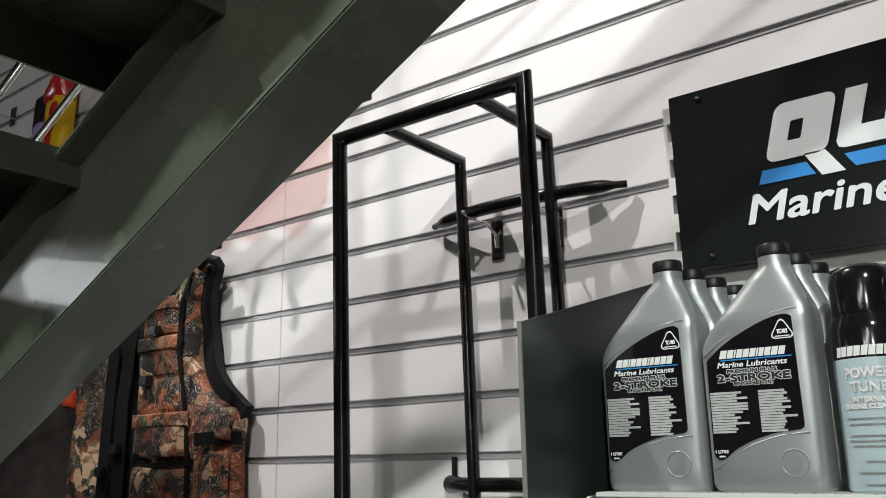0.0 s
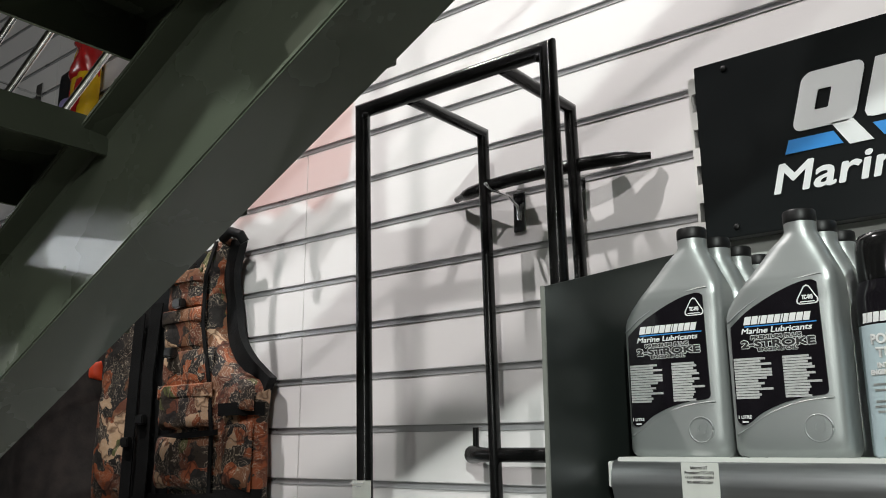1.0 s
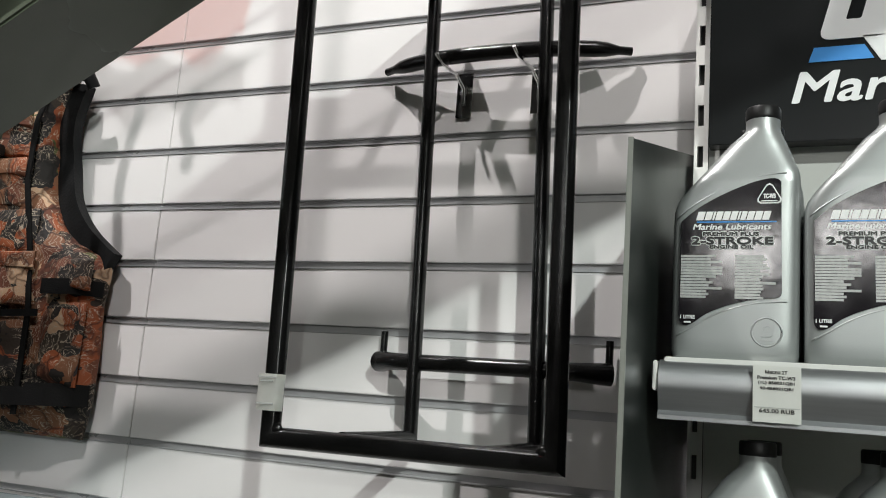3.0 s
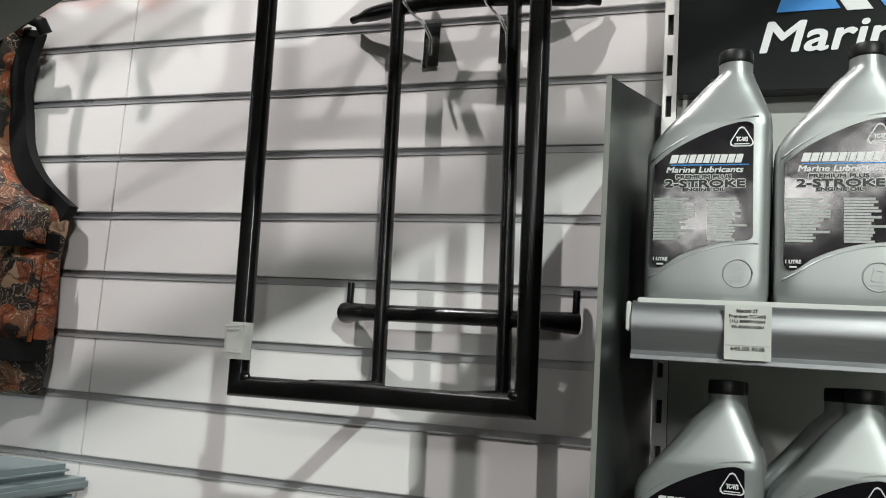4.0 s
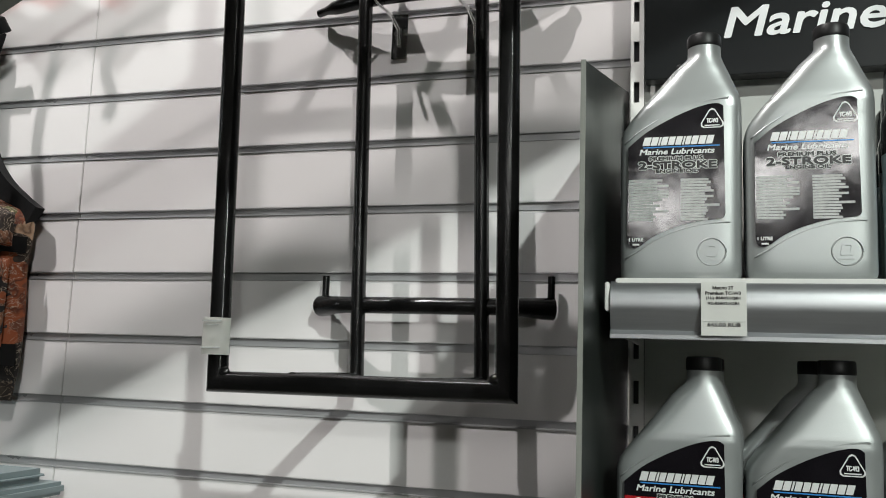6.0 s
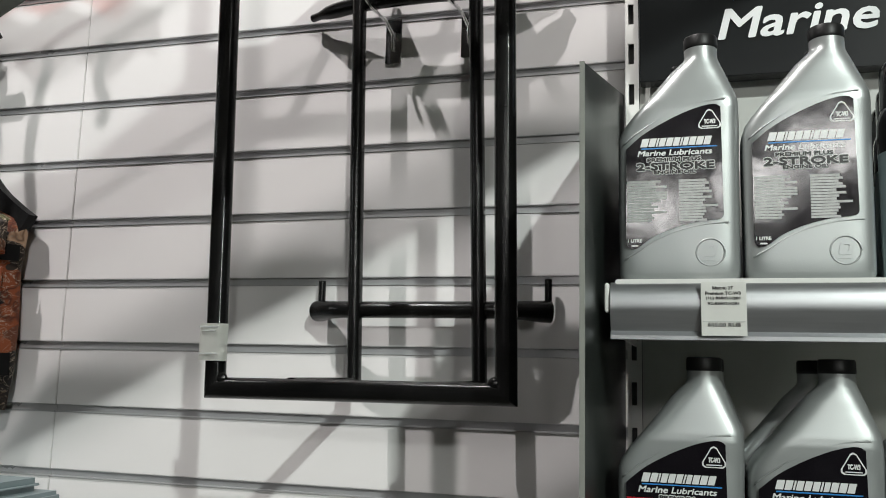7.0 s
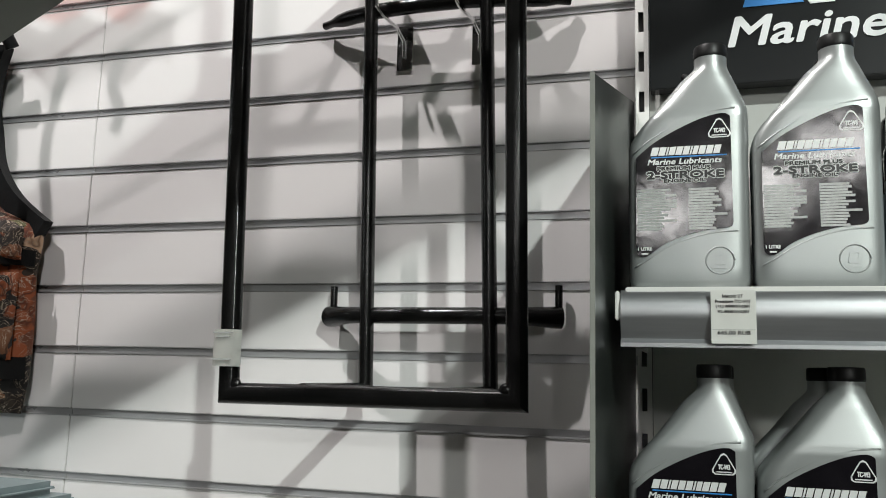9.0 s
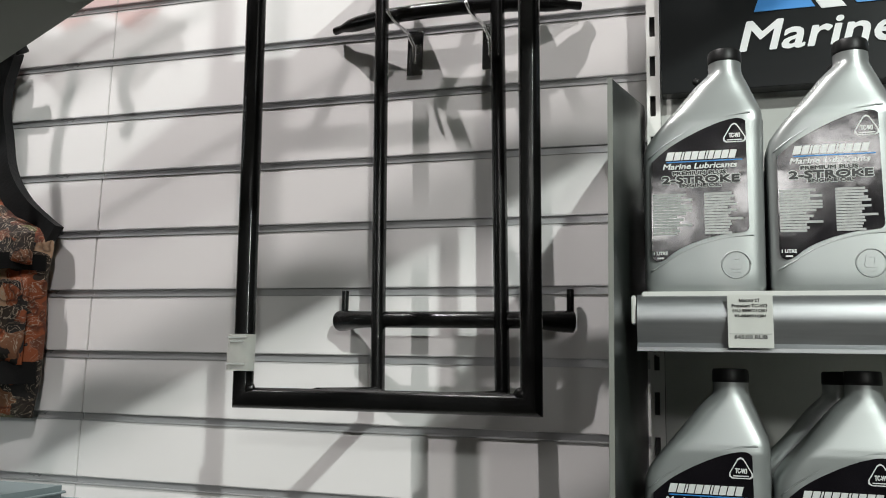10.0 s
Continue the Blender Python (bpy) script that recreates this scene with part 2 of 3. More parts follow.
def writing(text, x, z, y, width, height, shear=0.0, bold=0.0):
    """A bmesh of the words in the xz plane, facing -y, fitted in a box with its lower left corner at x, z. bold: how far the strokes swell."""
    cu = bpy.data.curves.new("words", "FONT")
    cu.body, cu.size, cu.resolution_u = text, 1.0, 3
    ob = new("words", cu)
    me = bpy.data.meshes.new_from_object(ob.evaluated_get(bpy.context.evaluated_depsgraph_get()))
    bpy.data.objects.remove(ob)
    bpy.data.curves.remove(cu)
    bm = bmesh.new()
    shifts = [(0, 0)] if not bold else [(bold * math.cos(radians(q)), bold * math.sin(radians(q))) for q in range(0, 360, 45)]
    xs, zs = [v.co.x for v in me.vertices], [v.co.y for v in me.vertices]
    x0, x1, z0, z1 = min(xs), max(xs), min(zs), max(zs)
    sx, sz = (width - abs(shear) * height - 2 * bold) / (x1 - x0), (height - 2 * bold) / (z1 - z0)
    for i, (dx, dz) in enumerate(shifts):
        vs = []
        for v in me.vertices:
            zz = (v.co.y - z0) * sz + bold + dz
            vs.append(bm.verts.new((x + bold + dx + (v.co.x - x0) * sx + shear * zz, y - 0.00002 * i, z + zz)))
        for f in me.polygons:
            bm.faces.new([vs[k] for k in f.vertices])
    bpy.data.meshes.remove(me)
    return bm


def strap(bm, pts, w, t=0.003):
    """A flat band along points in x, y, z with its width across the run in the xz plane."""
    pts = [Vector(p) for p in pts]
    rows = []
    for i, p in enumerate(pts):
        d = (pts[min(i + 1, len(pts) - 1)] - pts[max(i - 1, 0)])
        s = Vector((d.z, 0, -d.x)).normalized() * w / 2
        rows.append([bm.verts.new(p + s), bm.verts.new(p - s), bm.verts.new(p - s + Vector((0, t, 0))), bm.verts.new(p + s + Vector((0, t, 0)))])
    for a, b in zip(rows, rows[1:]):
        for k in range(4):
            bm.faces.new((a[k], a[(k + 1) % 4], b[(k + 1) % 4], b[k]))
    bm.faces.new(rows[0])
    bm.faces.new(rows[-1][::-1])
    bmesh.ops.recalc_face_normals(bm, faces=bm.faces)
    return bm


def rounded(x0, x1, z0, z1, r, shear=0.0, steps=4):
    out = []
    for cx, cz, a0 in ((x1 - r, z1 - r, 0), (x0 + r, z1 - r, 90), (x0 + r, z0 + r, 180), (x1 - r, z0 + r, 270)):
        for k in range(steps + 1):
            a = radians(a0 + 90 * k / steps)
            z = cz + r * math.sin(a)
            out.append((cx + r * math.cos(a) + shear * (z - z0), z))
    return out


# ---- room shell ----
YW = 2.418
SLOT0, PITCH, GAP = 1.82, 0.1, 0.0125
tagged(part("floor", a_box(-4.5, 3.5, -3.5, 2.6, -0.1, 0.0), M_FLOOR), "grey tiled shop floor", "floor", kind="structure")
tagged(part("ceiling", a_box(-4.5, 3.5, -3.5, 2.6, 4.9, 5.0), M_CEIL), "white painted ceiling", "ceiling", kind="structure")
tagged(part("wall_west", a_box(-4.6, -4.5, -3.5, 2.6, 0, 4.9), M_WALL), "plain painted side wall", "wall", kind="structure")
tagged(part("wall_east", a_box(3.5, 3.6, -3.5, 2.6, 0, 4.9), M_WALL), "plain painted side wall", "wall", kind="structure")
tagged(part("wall_south", a_box(-4.5, 3.5, -3.6, -3.5, 0, 4.9), M_WALL), "plain painted back wall", "wall", kind="structure")
wall = tagged(part("wall_north", a_box(-4.5, 3.5, YW + 0.016, YW + 0.1, 0, 4.9), M_SLAT), "white slatted display wall with aluminium slot rails", "wall", kind="structure")
SEAMS = [-4.09, -2.87, -1.65, -0.43, 0.79, 2.01, 3.23]
slat_me = rail_me = None
for xa, xb in zip(SEAMS, SEAMS[1:]):
    for k in range(-22, 18):
        zc = SLOT0 - PITCH * k - PITCH / 2
        if slat_me is None:
            ob = part("slat", a_box(-0.609, 0.609, -0.008, 0.008, -PITCH / 2 + GAP / 2, PITCH / 2 - GAP / 2, bevel=0.0008), M_SLAT)
            slat_me = ob.data
            bm = bmesh.new()
            h = GAP / 2
            box(bm, -0.6095, 0.6095, 0.0048, 0.0145, -h + 0.0003, h - 0.0003)
            box(bm, -0.6095, 0.6095, -0.0004, 0.0047, h - 0.0010, h - 0.0002)
            box(bm, -0.6095, 0.6095, -0.0016, 0.0047, -h + 0.0002, -h + 0.0020)
            rob = part("slot_rail", bm, M_ALU)
            rail_me = rob.data
        else:
            ob, rob = new("slat", slat_me), new("slot_rail", rail_me)
        ob.parent, rob.parent = wall, wall
        ob.location = ((xa + xb) / 2, YW + 0.008, zc)
        rob.location = ((xa + xb) / 2, YW, zc - PITCH / 2)


# ---- staircase ----
def staircase():
    s, x0, z0 = 0.51, 0.04, 1.613
    st = thing("staircase", (-2.9, 1.3, 0), "green painted steel staircase with open risers", "staircase")
    ya, yb, H = 1.727, 1.829, 0.242

    def base(x):
        return z0 + s * (x - x0)
    xs = (-3.05, 2.6)
    for k in range(-6, 7):
        xt = 0.352 + 0.235 * k
        part("tab", a_box(xt - 0.007, xt + 0.007, yb - 0.001, yb + 0.005, base(xt) + 0.0035, base(xt) + 0.03, bevel=0.001), M_GREEN, st)
    for name, y0, y1 in (("stringer", ya, yb),):
        bm = bmesh.new()
        prof = [(y1, 0), (y1, H), (y0, H), (y0, H - 0.009), (y0 + 0.033, H - 0.012), (y0 + 0.037, H - 0.016),
                (y0 + 0.037, 0.016), (y0 + 0.033, 0.012), (y0, 0.009), (y0, 0)]
        ends = [[bm.verts.new((x, y, base(x) + h)) for y, h in prof] for x in xs]
        for i in range(len(prof)):
            j = (i + 1) % len(prof)
            bm.faces.new((ends[0][i], ends[0][j], ends[1][j], ends[1][i]))
        bm.faces.new(ends[0])
        bm.faces.new(ends[1][::-1])
        bmesh.ops.recalc_face_normals(bm, faces=bm.faces)
        edges = [e for e in bm.edges if e.calc_face_angle(0) > 1.2]
        bmesh.ops.bevel(bm, geom=edges, offset=0.002, segments=2, affect="EDGES")
        part(name, bm, M_GREEN, st)
    for k in range(-9, 9):
        xf = -0.04 + 0.28 * k
        zt = 1.945 + 0.143 * k
        if zt > 3.1 or zt < 0.1:
            continue
        bm = bmesh.new()
        box(bm, xf, xf + 0.24, 1.05, yb, zt - 0.006, zt)
        box(bm, xf, xf + 0.005, 1.05, yb, zt - 0.07, zt - 0.006)
        box(bm, xf + 0.235, xf + 0.24, 1.05, yb, zt - 0.045, zt - 0.006)
        part("tread", bm, M_GREEN, st)
        bm = bmesh.new()
        box(bm, xf - 0.064, xf + 0.2, ya + 0.050, ya + 0.056, base(xf) + H - 0.05, zt - 0.0705)
        box(bm, xf + 0.006, xf + 0.2, ya + 0.050, ya + 0.056, zt - 0.0705, zt - 0.006)
        part("tread_bracket", bm, M_GREEN, st)
    return st


staircase()
rail_y = 1.86
railing = thing("stair_railing", (-2.6, rail_y, 0.3), "chrome stair railing of thin parallel rods on posts", "railing")
for z0, r in ((2.146, 0.006), (2.357, 0.007), (2.52, 0.007), (2.86, 0.016)):
    bm = bmesh.new()
    tube(bm, [(-2.9, rail_y, z0 - 0.51 * 2.9), (1.5, rail_y, z0 + 0.51 * 1.5)], r, 14)
    part("rod", bm, M_CHROME, railing, smooth=True)
for x in (-2.0, -0.9, 0.2, 1.3):
    bm = bmesh.new()
    tube(bm, [(x, rail_y, 1.70 + 0.51 * x), (x, rail_y, 2.86 + 0.51 * x)], 0.015, 16)
    box(bm, x - 0.02, x + 0.02, 1.815, rail_y, 1.71 + 0.51 * x, 1.75 + 0.51 * x)
    part("post", bm, M_CHROME, railing, smooth=True)


# ---- black tubular frame ----
def tube_frame():
    fr = thing("tube_frame", (0.18, 2.15, 1.264), "black enamelled welded steel tube carrier frame hung on the wall", "frame")
    R, yf, yb = 0.0122, 2.158, 2.36
    zb, zt = 1.267, 1.922
    bl, br, tl, tr = (0.0115, yf, zb), (0.3575, yf, zb + 0.002), (-0.0045, yf - 0.004, zt), (0.3480, yf - 0.004, zt - 0.001)
    mid = ((tl[0] + tr[0]) / 2, yf - 0.004, zt - 0.0005)
    part("perimeter_tube", tube(bmesh.new(), [mid, tr, br, bl, tl, mid], R, 24), M_BLACK, fr, smooth=True)
    for xb_, xt_ in ((0.1035, 0.0870), (0.2800, 0.2620)):
        part("rear_tube", tube(bmesh.new(), [(xt_ + 0.007, yf, zt - 0.004), (xt_, yb, zt), (xb_, yb, zb + 0.004), (xb_ + 0.004, yf, zb + 0.004)], 0.0102, 18), M_BLACK, fr, smooth=True)
    for (x, y, z), sx, sz in ((bl, 1, 1), (br, -1, 1), (tl, 1, -1), (tr, -1, -1)):
        bm = bmesh.new()
        bmesh.ops.create_uvsphere(bm, u_segments=10, v_segments=6, radius=0.0065, matrix=pose(x + sx * 0.011, y - 0.006, z + sz * 0.011) @ Matrix.Diagonal((1.2, 0.7, 1.2, 1)))
        part("weld_bead", bm, M_BLACK, fr, smooth=True)
    pts, rad = [], []
    for i in range(25):
        u = -1 + i / 12
        pts.append((0.186 + 0.191 * u, 2.362 + 0.042 * abs(u) ** 2.4, 1.826 + 0.002 * u * u))
        rad.append(0.0113 if abs(u) < 0.82 else (0.0100 if abs(u) < 0.9 else 0.0060))
    part("curved_bar", tube(bmesh.new(), pts, 0.0115, 16, radii=rad), M_BLACK, fr, smooth=True)
    xa, xb, zz = 0.027, 0.367, 1.3745
    pts = [(xa, 2.398, zz), (xa + 0.012, 2.392, zz), (xa + 0.035, 2.372, zz), (xa + 0.055, 2.366, zz), (xb - 0.055, 2.366, zz), (xb - 0.035, 2.372, zz), (xb - 0.012, 2.392, zz), (xb, 2.398, zz)]
    part("lower_bar", tube(bmesh.new(), pts, 0.012, 16, radii=[0.0150, 0.0148, 0.0124, 0.0115, 0.0115, 0.0124, 0.0148, 0.0150]), M_BLACK, fr, smooth=True)
    for x in (xa + 0.004, xb - 0.004):
        part("hook_pin", tube(bmesh.new(), [(x, 2.403, zz - 0.012), (x, 2.403, zz + 0.0445)], 0.0052, 12), M_BLACK, fr, smooth=True)
    return fr


tube_frame()


def wall_hook(x):
    h = thing("wall_hook", (x, YW, 1.75), "chrome slot wall hook with a bent wire arm", "hook", "hooks holding the frame")
    part("back_plate", a_box(x - 0.0125, x + 0.0125, YW - 0.006, YW - 0.003, 1.748, 1.816, bevel=0.001), M_CHROME, h)
    part("lip", a_box(x - 0.0125, x + 0.0125, YW - 0.006, YW + 0.008, 1.814, 1.818), M_CHROME, h)
    part("wire_arm", tube(bmesh.new(), [(x, YW - 0.008, 1.768), (x, YW - 0.010, 1.792), (x - 0.006, YW - 0.03, 1.808), (x - 0.015, 2.350, 1.812), (x - 0.019, 2.338, 1.822)], 0.0028, 10), M_CHROME, h, smooth=True)


wall_hook(0.125)
wall_hook(0.243)
tag = thing("price_tag", (0.018, 2.14, 1.30), "white paper price sticker wrapped round the frame tube", "price tag")
bm = bmesh.new()
rows_ = []
for i in range(9):
    u = -1 + i / 4
    rows_.append([bm.verts.new((0.0095 + 0.0185 * u, 2.1415 + 0.006 * u * u + (0.004 if i in (0, 8) else 0), z)) for z in (1.298, 1.32, 1.341)])
for a, b in zip(rows_, rows_[1:]):
    for i in range(2):
        bm.faces.new((a[i], b[i], b[i + 1], a[i + 1]))
bmesh.ops.solidify(bm, geom=list(bm.faces), thickness=0.0004)
part("paper", bm, M_PAPER, tag, smooth=True)
for z, w in ((1.337, 0.026), (1.3325, 0.017), (1.306, 0.024)):
    part("print_line", a_box(0.0095 - w / 2, 0.0095 + w / 2, 2.1404, 2.1412, z - 0.0008, z + 0.0008), M_INKGREY, tag)

# unseen red film above the vest, added to tint the light on the wall below
m, n, l, p = nodes("red_clear_film")
film = n.new("ShaderNodeBsdfTransparent")
film.inputs[0].default_value = (0.80, 0.32, 0.28, 1)
mixs = n.new("ShaderNodeMixShader")
mixs.inputs[0].default_value = 0.12
p.inputs["Base Color"].default_value = (0.6, 0.05, 0.04, 1)
l.new(film.outputs[0], mixs.inputs[1])
l.new(p.outputs[0], mixs.inputs[2])
l.new(mixs.outputs[0], n["Material Output"].inputs[0])
CY = 2.168
cover = thing("unseen_tint_cover", (-0.63, CY, 1.95), "unseen clear red sheet with ties, added to tint and shade the wall", "plastic cover")


def hanging_sheet(name, xa, xb, z1, drop, material, wave, seed):
    bm = bmesh.new()
    cols = []
    for i in range(25):
        x = xa + (xb - xa) * i / 24
        z0 = drop(x)
        cols.append([bm.verts.new((x + 0.006 * math.sin(j * 1.7 + seed) * j / 10, CY + wave * math.sin(i * 0.9 + j * 0.5 + seed), z1 + (z0 - z1) * j / 10)) for j in range(11)])
    for a, b in zip(cols, cols[1:]):
        for j in range(10):
            bm.faces.new((a[j], b[j], b[j + 1], a[j + 1]))
    return part(name, bm, material, cover, smooth=True)


hanging_sheet("red_film", -0.82, -0.415, 2.75, lambda x: 2.37 + 0.012 * math.sin(x * 40), m, 0.010, 0.4)
hanging_sheet("hem", -0.80, -0.412, 2.365, lambda x: 2.275 + 0.012 * math.sin(x * 55), M_HEM, 0.006, 2.1)
# ties added out of view to cast wavy strip shadows on the wall
for x, z in ((-0.735, 2.11), (-0.68, 2.05), (-0.605, 1.96), (-0.50, 2.19)):
    pts = [(x + 0.009 * math.sin(k * 0.9 + x * 60), CY, 2.31 + (z - 2.31) * k / 9) for k in range(10)]
    part("tie", strap(bmesh.new(), pts, 0.019, 0.002), M_WEB, cover)
part("hook_arm", tube(bmesh.new(), [(-0.64, YW, 2.74), (-0.64, CY - 0.02, 2.75), (-0.64, CY - 0.03, 2.77)], 0.004, 8), M_CHROME, cover, smooth=True)


# ---- display rack ----
rack = thing("display_rack", (0.75, 2.2, 0), "grey metal shop rack with a dark side panel and slotted upright", "rack")
PX = 0.4645
bm = bmesh.new()
prof = [(1.938, 0.25), (2.405, 0.25), (2.405, 1.672), (1.938, 1.544)]
a = [bm.verts.new((PX - 0.003, y, z)) for y, z in prof]
b = [bm.verts.new((PX, y, z)) for y, z in prof]
bm.faces.new(a)
bm.faces.new(b[::-1])
for i in range(4):
    j = (i + 1) % 4
    bm.faces.new((a[j], a[i], b[i], b[j]))
bmesh.ops.recalc_face_normals(bm, faces=bm.faces)
part("side_panel", bm, M_PANEL, rack, "dark glossy laminate panel with a sloping top")
part("edge_band", a_box(PX - 0.0036, PX + 0.0005, 1.9355, 1.938, 0.25, 1.5445), M_EDGE, rack)
up = part("upright", a_box(0.4715, 0.4755, 2.335, 2.40, 0.0, 1.902), M_WHITE, rack, "white slotted steel upright")
bm = bmesh.new()
box(bm, 0.4825, 0.4885, 2.335, 2.337, 0.0, 1.902)
for k in range(-14, 4):
    z = 1.7165 + 0.054 * k
    box(bm, 0.4755, 0.4825, 2.335, 2.337, z, min(1.902, z + 0.0265))
part("slotted_face", bm, M_WHITE, up)
part("slot_back", a_box(0.4756, 0.4884, 2.350, 2.398, 0.0, 1.90), M_DARKSLOT, up)
part("back_panel", a_box(0.489, 1.7, 2.342, 2.36, 0.2, 1.82), M_GREY, rack)


def sign():
    sg = thing("sign_board", (0.85, 2.31, 1.655), "black marine brand sign board with white and blue lettering shapes", "sign")
    part("board", a_box(0.491, 1.25, 2.31, 2.333, 1.655, 1.906, bevel=0.001), M_SIGN, sg)
    y0, y1 = 2.3085, 2.3098
    sh = 0.27
    part("logo_shape", ring_plate(bmesh.new(), rounded(0.6135, 0.689, 1.779, 1.855, 0.012, sh), rounded(0.6435, 0.660, 1.803, 1.829, 0.002, sh), y0, y1), M_LETTER, sg)
    part("logo_shape", plate(bmesh.new(), [(0.661, 1.781), (0.687, 1.781), (0.7075, 1.749), (0.680, 1.749)], y0, y1), M_LETTER, sg)
    u = [(0.72, 1.853), (0.701, 1.787), (0.703, 1.780), (0.709, 1.778), (0.775, 1.778), (0.797, 1.853), (0.771, 1.853), (0.757, 1.803), (0.731, 1.803), (0.745, 1.853)]
    part("logo_shape", plate(bmesh.new(), u, y0, y1), M_LETTER, sg)
    for x in (0.815, 0.90, 0.985, 1.07):
        part("logo_shape", plate(bmesh.new(), rounded(x, x + 0.07, 1.778, 1.853, 0.008, sh), y0, y1), M_LETTER, sg)
    part("logo_stripe", plate(bmesh.new(), [(0.603, 1.752), (0.673, 1.752), (0.663, 1.770), (0.609, 1.770)], y0, y1), M_BLUE, sg)
    part("logo_stripe", plate(bmesh.new(), [(0.719, 1.752), (1.15, 1.752), (1.155, 1.770), (0.708, 1.770)], y0, y1), M_BLUE, sg)
    part("lettering", writing("Marine", 0.584, 1.7010, y0, 0.187, 0.0395, 0.25, 0.0012), M_LETTER, sg)
    part("lettering", writing("Lubricants", 0.787, 1.7010, y0, 0.30, 0.0395, 0.25, 0.0012), M_LETTER, sg)
    for x, z in ((0.533, 1.893), (0.533, 1.668), (1.2, 1.893), (1.2, 1.668)):
        bm = bmesh.new()
        bmesh.ops.create_uvsphere(bm, u_segments=14, v_segments=8, radius=0.0045, matrix=pose(x, 2.309, z) @ Matrix.Diagonal((1, 0.5, 1, 1)))
        part("screw", bm, M_CAP, sg, smooth=True)


sign()


def shelf(z, yf, x0, label):
    sh = thing("rack_shelf", (0.8, 2.2, z), label, "shelf", "shelves of the rack")
    part("board", a_box(x0 + 0.004, 1.7, yf + 0.004, 2.35, z - 0.012, z, bevel=0.001), M_WHITE, sh)
    bm = bmesh.new()
    prof = [(yf + 0.006, 0.0), (yf + 0.001, -0.003), (yf - 0.003, -0.012), (yf - 0.004, -0.022), (yf - 0.003, -0.0265), (yf + 0.0005, -0.036), (yf + 0.003, -0.0435), (yf - 0.001, -0.0475), (yf - 0.001, -0.051), (yf + 0.012, -0.051), (yf + 0.012, 0.0)]
    a = [bm.verts.new((x0, y, z + h - 0.003)) for y, h in prof]
    b = [bm.verts.new((1.7, y, z + h - 0.003)) for y, h in prof]
    bm.faces.new(a)
    bm.faces.new(b[::-1])
    for i in range(len(a)):
        j = (i + 1) % len(a)
        bm.faces.new((a[j], a[i], b[i], b[j]))
    bmesh.ops.recalc_face_normals(bm, faces=bm.faces)
    part("price_rail", bm, M_SATIN, sh, "satin aluminium price rail", smooth=True)
    part("end_cap", a_box(x0 - 0.005, x0 - 0.001, yf + 0.0, yf + 0.02, z - 0.03, z - 0.004, bevel=0.001), M_WHITE, sh)
    for k in range(9):
        part("hole", lathe(bmesh.new(), [(0.0012, 0), (0.0012, 0.0005)], (0.598 + 0.0165 * k + (0.03 if k > 2 else 0), yf + 0.0075, z - 0.0002), 10), M_CAP, sh)
    bm = bmesh.new()
    plate(bm, [(x0 + 0.004, z - 0.012), (x0 + 0.007, z - 0.012), (x0 + 0.007, z - 0.05), (x0 + 0.004, z - 0.05)], yf + 0.012, 2.345)
    part("bracket", bm, M_WHITE, sh)
    return sh


SZ, SY = 1.378, 2.04
shelf(SZ, SY, 0.476, "white metal shelf with an aluminium price rail")
shelf(1.072, 1.99, 0.476, "lower white metal shelf with an aluminium price rail")
card = thing("price_card", (0.572, 2.03, 1.328), "white printed price card in the shelf rail", "price tag")
part("card", a_box(0.5535, 0.5905, 2.0325, 2.0332, 1.3275, 1.3735), M_PAPER, card)
for text, x, z, w, h in (("Масло 2Т", 0.563, 1.3670, 0.017, 0.003), ("Premium TC-W3", 0.557, 1.3624, 0.029, 0.003), ("(1L) 858021QB1", 0.5575, 1.3578, 0.028, 0.0032),
                         ("92-858021QB1", 0.559, 1.3535, 0.0255, 0.0028), ("645.00 RUB", 0.5585, 1.3352, 0.027, 0.0034)):
    part("print", writing(text, x, z, 2.0320, w, h, bold=0.00012), M_INKBLACK, card)
part("print_line", a_box(0.5545, 0.5895, 2.0318, 2.0322, 1.3394, 1.3397), M_INKGREY, card)


# ---- oil bottles ----
def lerp_table(t, h):
    for (h0, *a), (h1, *b) in zip(t, t[1:]):
        if h <= h1:
            k = (h - h0) / (h1 - h0)
            return [p + (q - p) * k for p, q in zip(a, b)]
    return t[-1][1:]


# height, left, right, half depth, squareness
BOTTLE = [(0.0, -0.0500, 0.0505, 0.0250, 5), (0.003, -0.0530, 0.0530, 0.0280, 5), (0.008, -0.0540, 0.0540, 0.0288, 6), (0.125, -0.0545, 0.0552, 0.0288, 6),
          (0.137, -0.0541, 0.0556, 0.0288, 6), (0.145, -0.0515, 0.0558, 0.0287, 6), (0.154, -0.0455, 0.0558, 0.0284, 6), (0.164, -0.0372, 0.0557, 0.0278, 6), (0.171, -0.0312, 0.0552, 0.0266, 5.6),
          (0.177, -0.0262, 0.0538, 0.0250, 5), (0.185, -0.0200, 0.0508, 0.0229, 4.2), (0.194, -0.0130, 0.0474, 0.0207, 3.4), (0.203, -0.0060, 0.0440, 0.0187, 2.8),
          (0.2095, 0.0008, 0.0412, 0.0170, 2.4), (0.2145, 0.0060, 0.0392, 0.0158, 2.1), (0.218, 0.0078, 0.0384, 0.0153, 2), (0.229, 0.0078, 0.0384, 0.0153, 2)]


def ink(name, bm, mat, parent, base):
    """Print on the label: moved from bottle coordinates to the bottle's own place."""
    bmesh.ops.translate(bm, verts=bm.verts, vec=base)
    return part(name, bm, mat, parent)


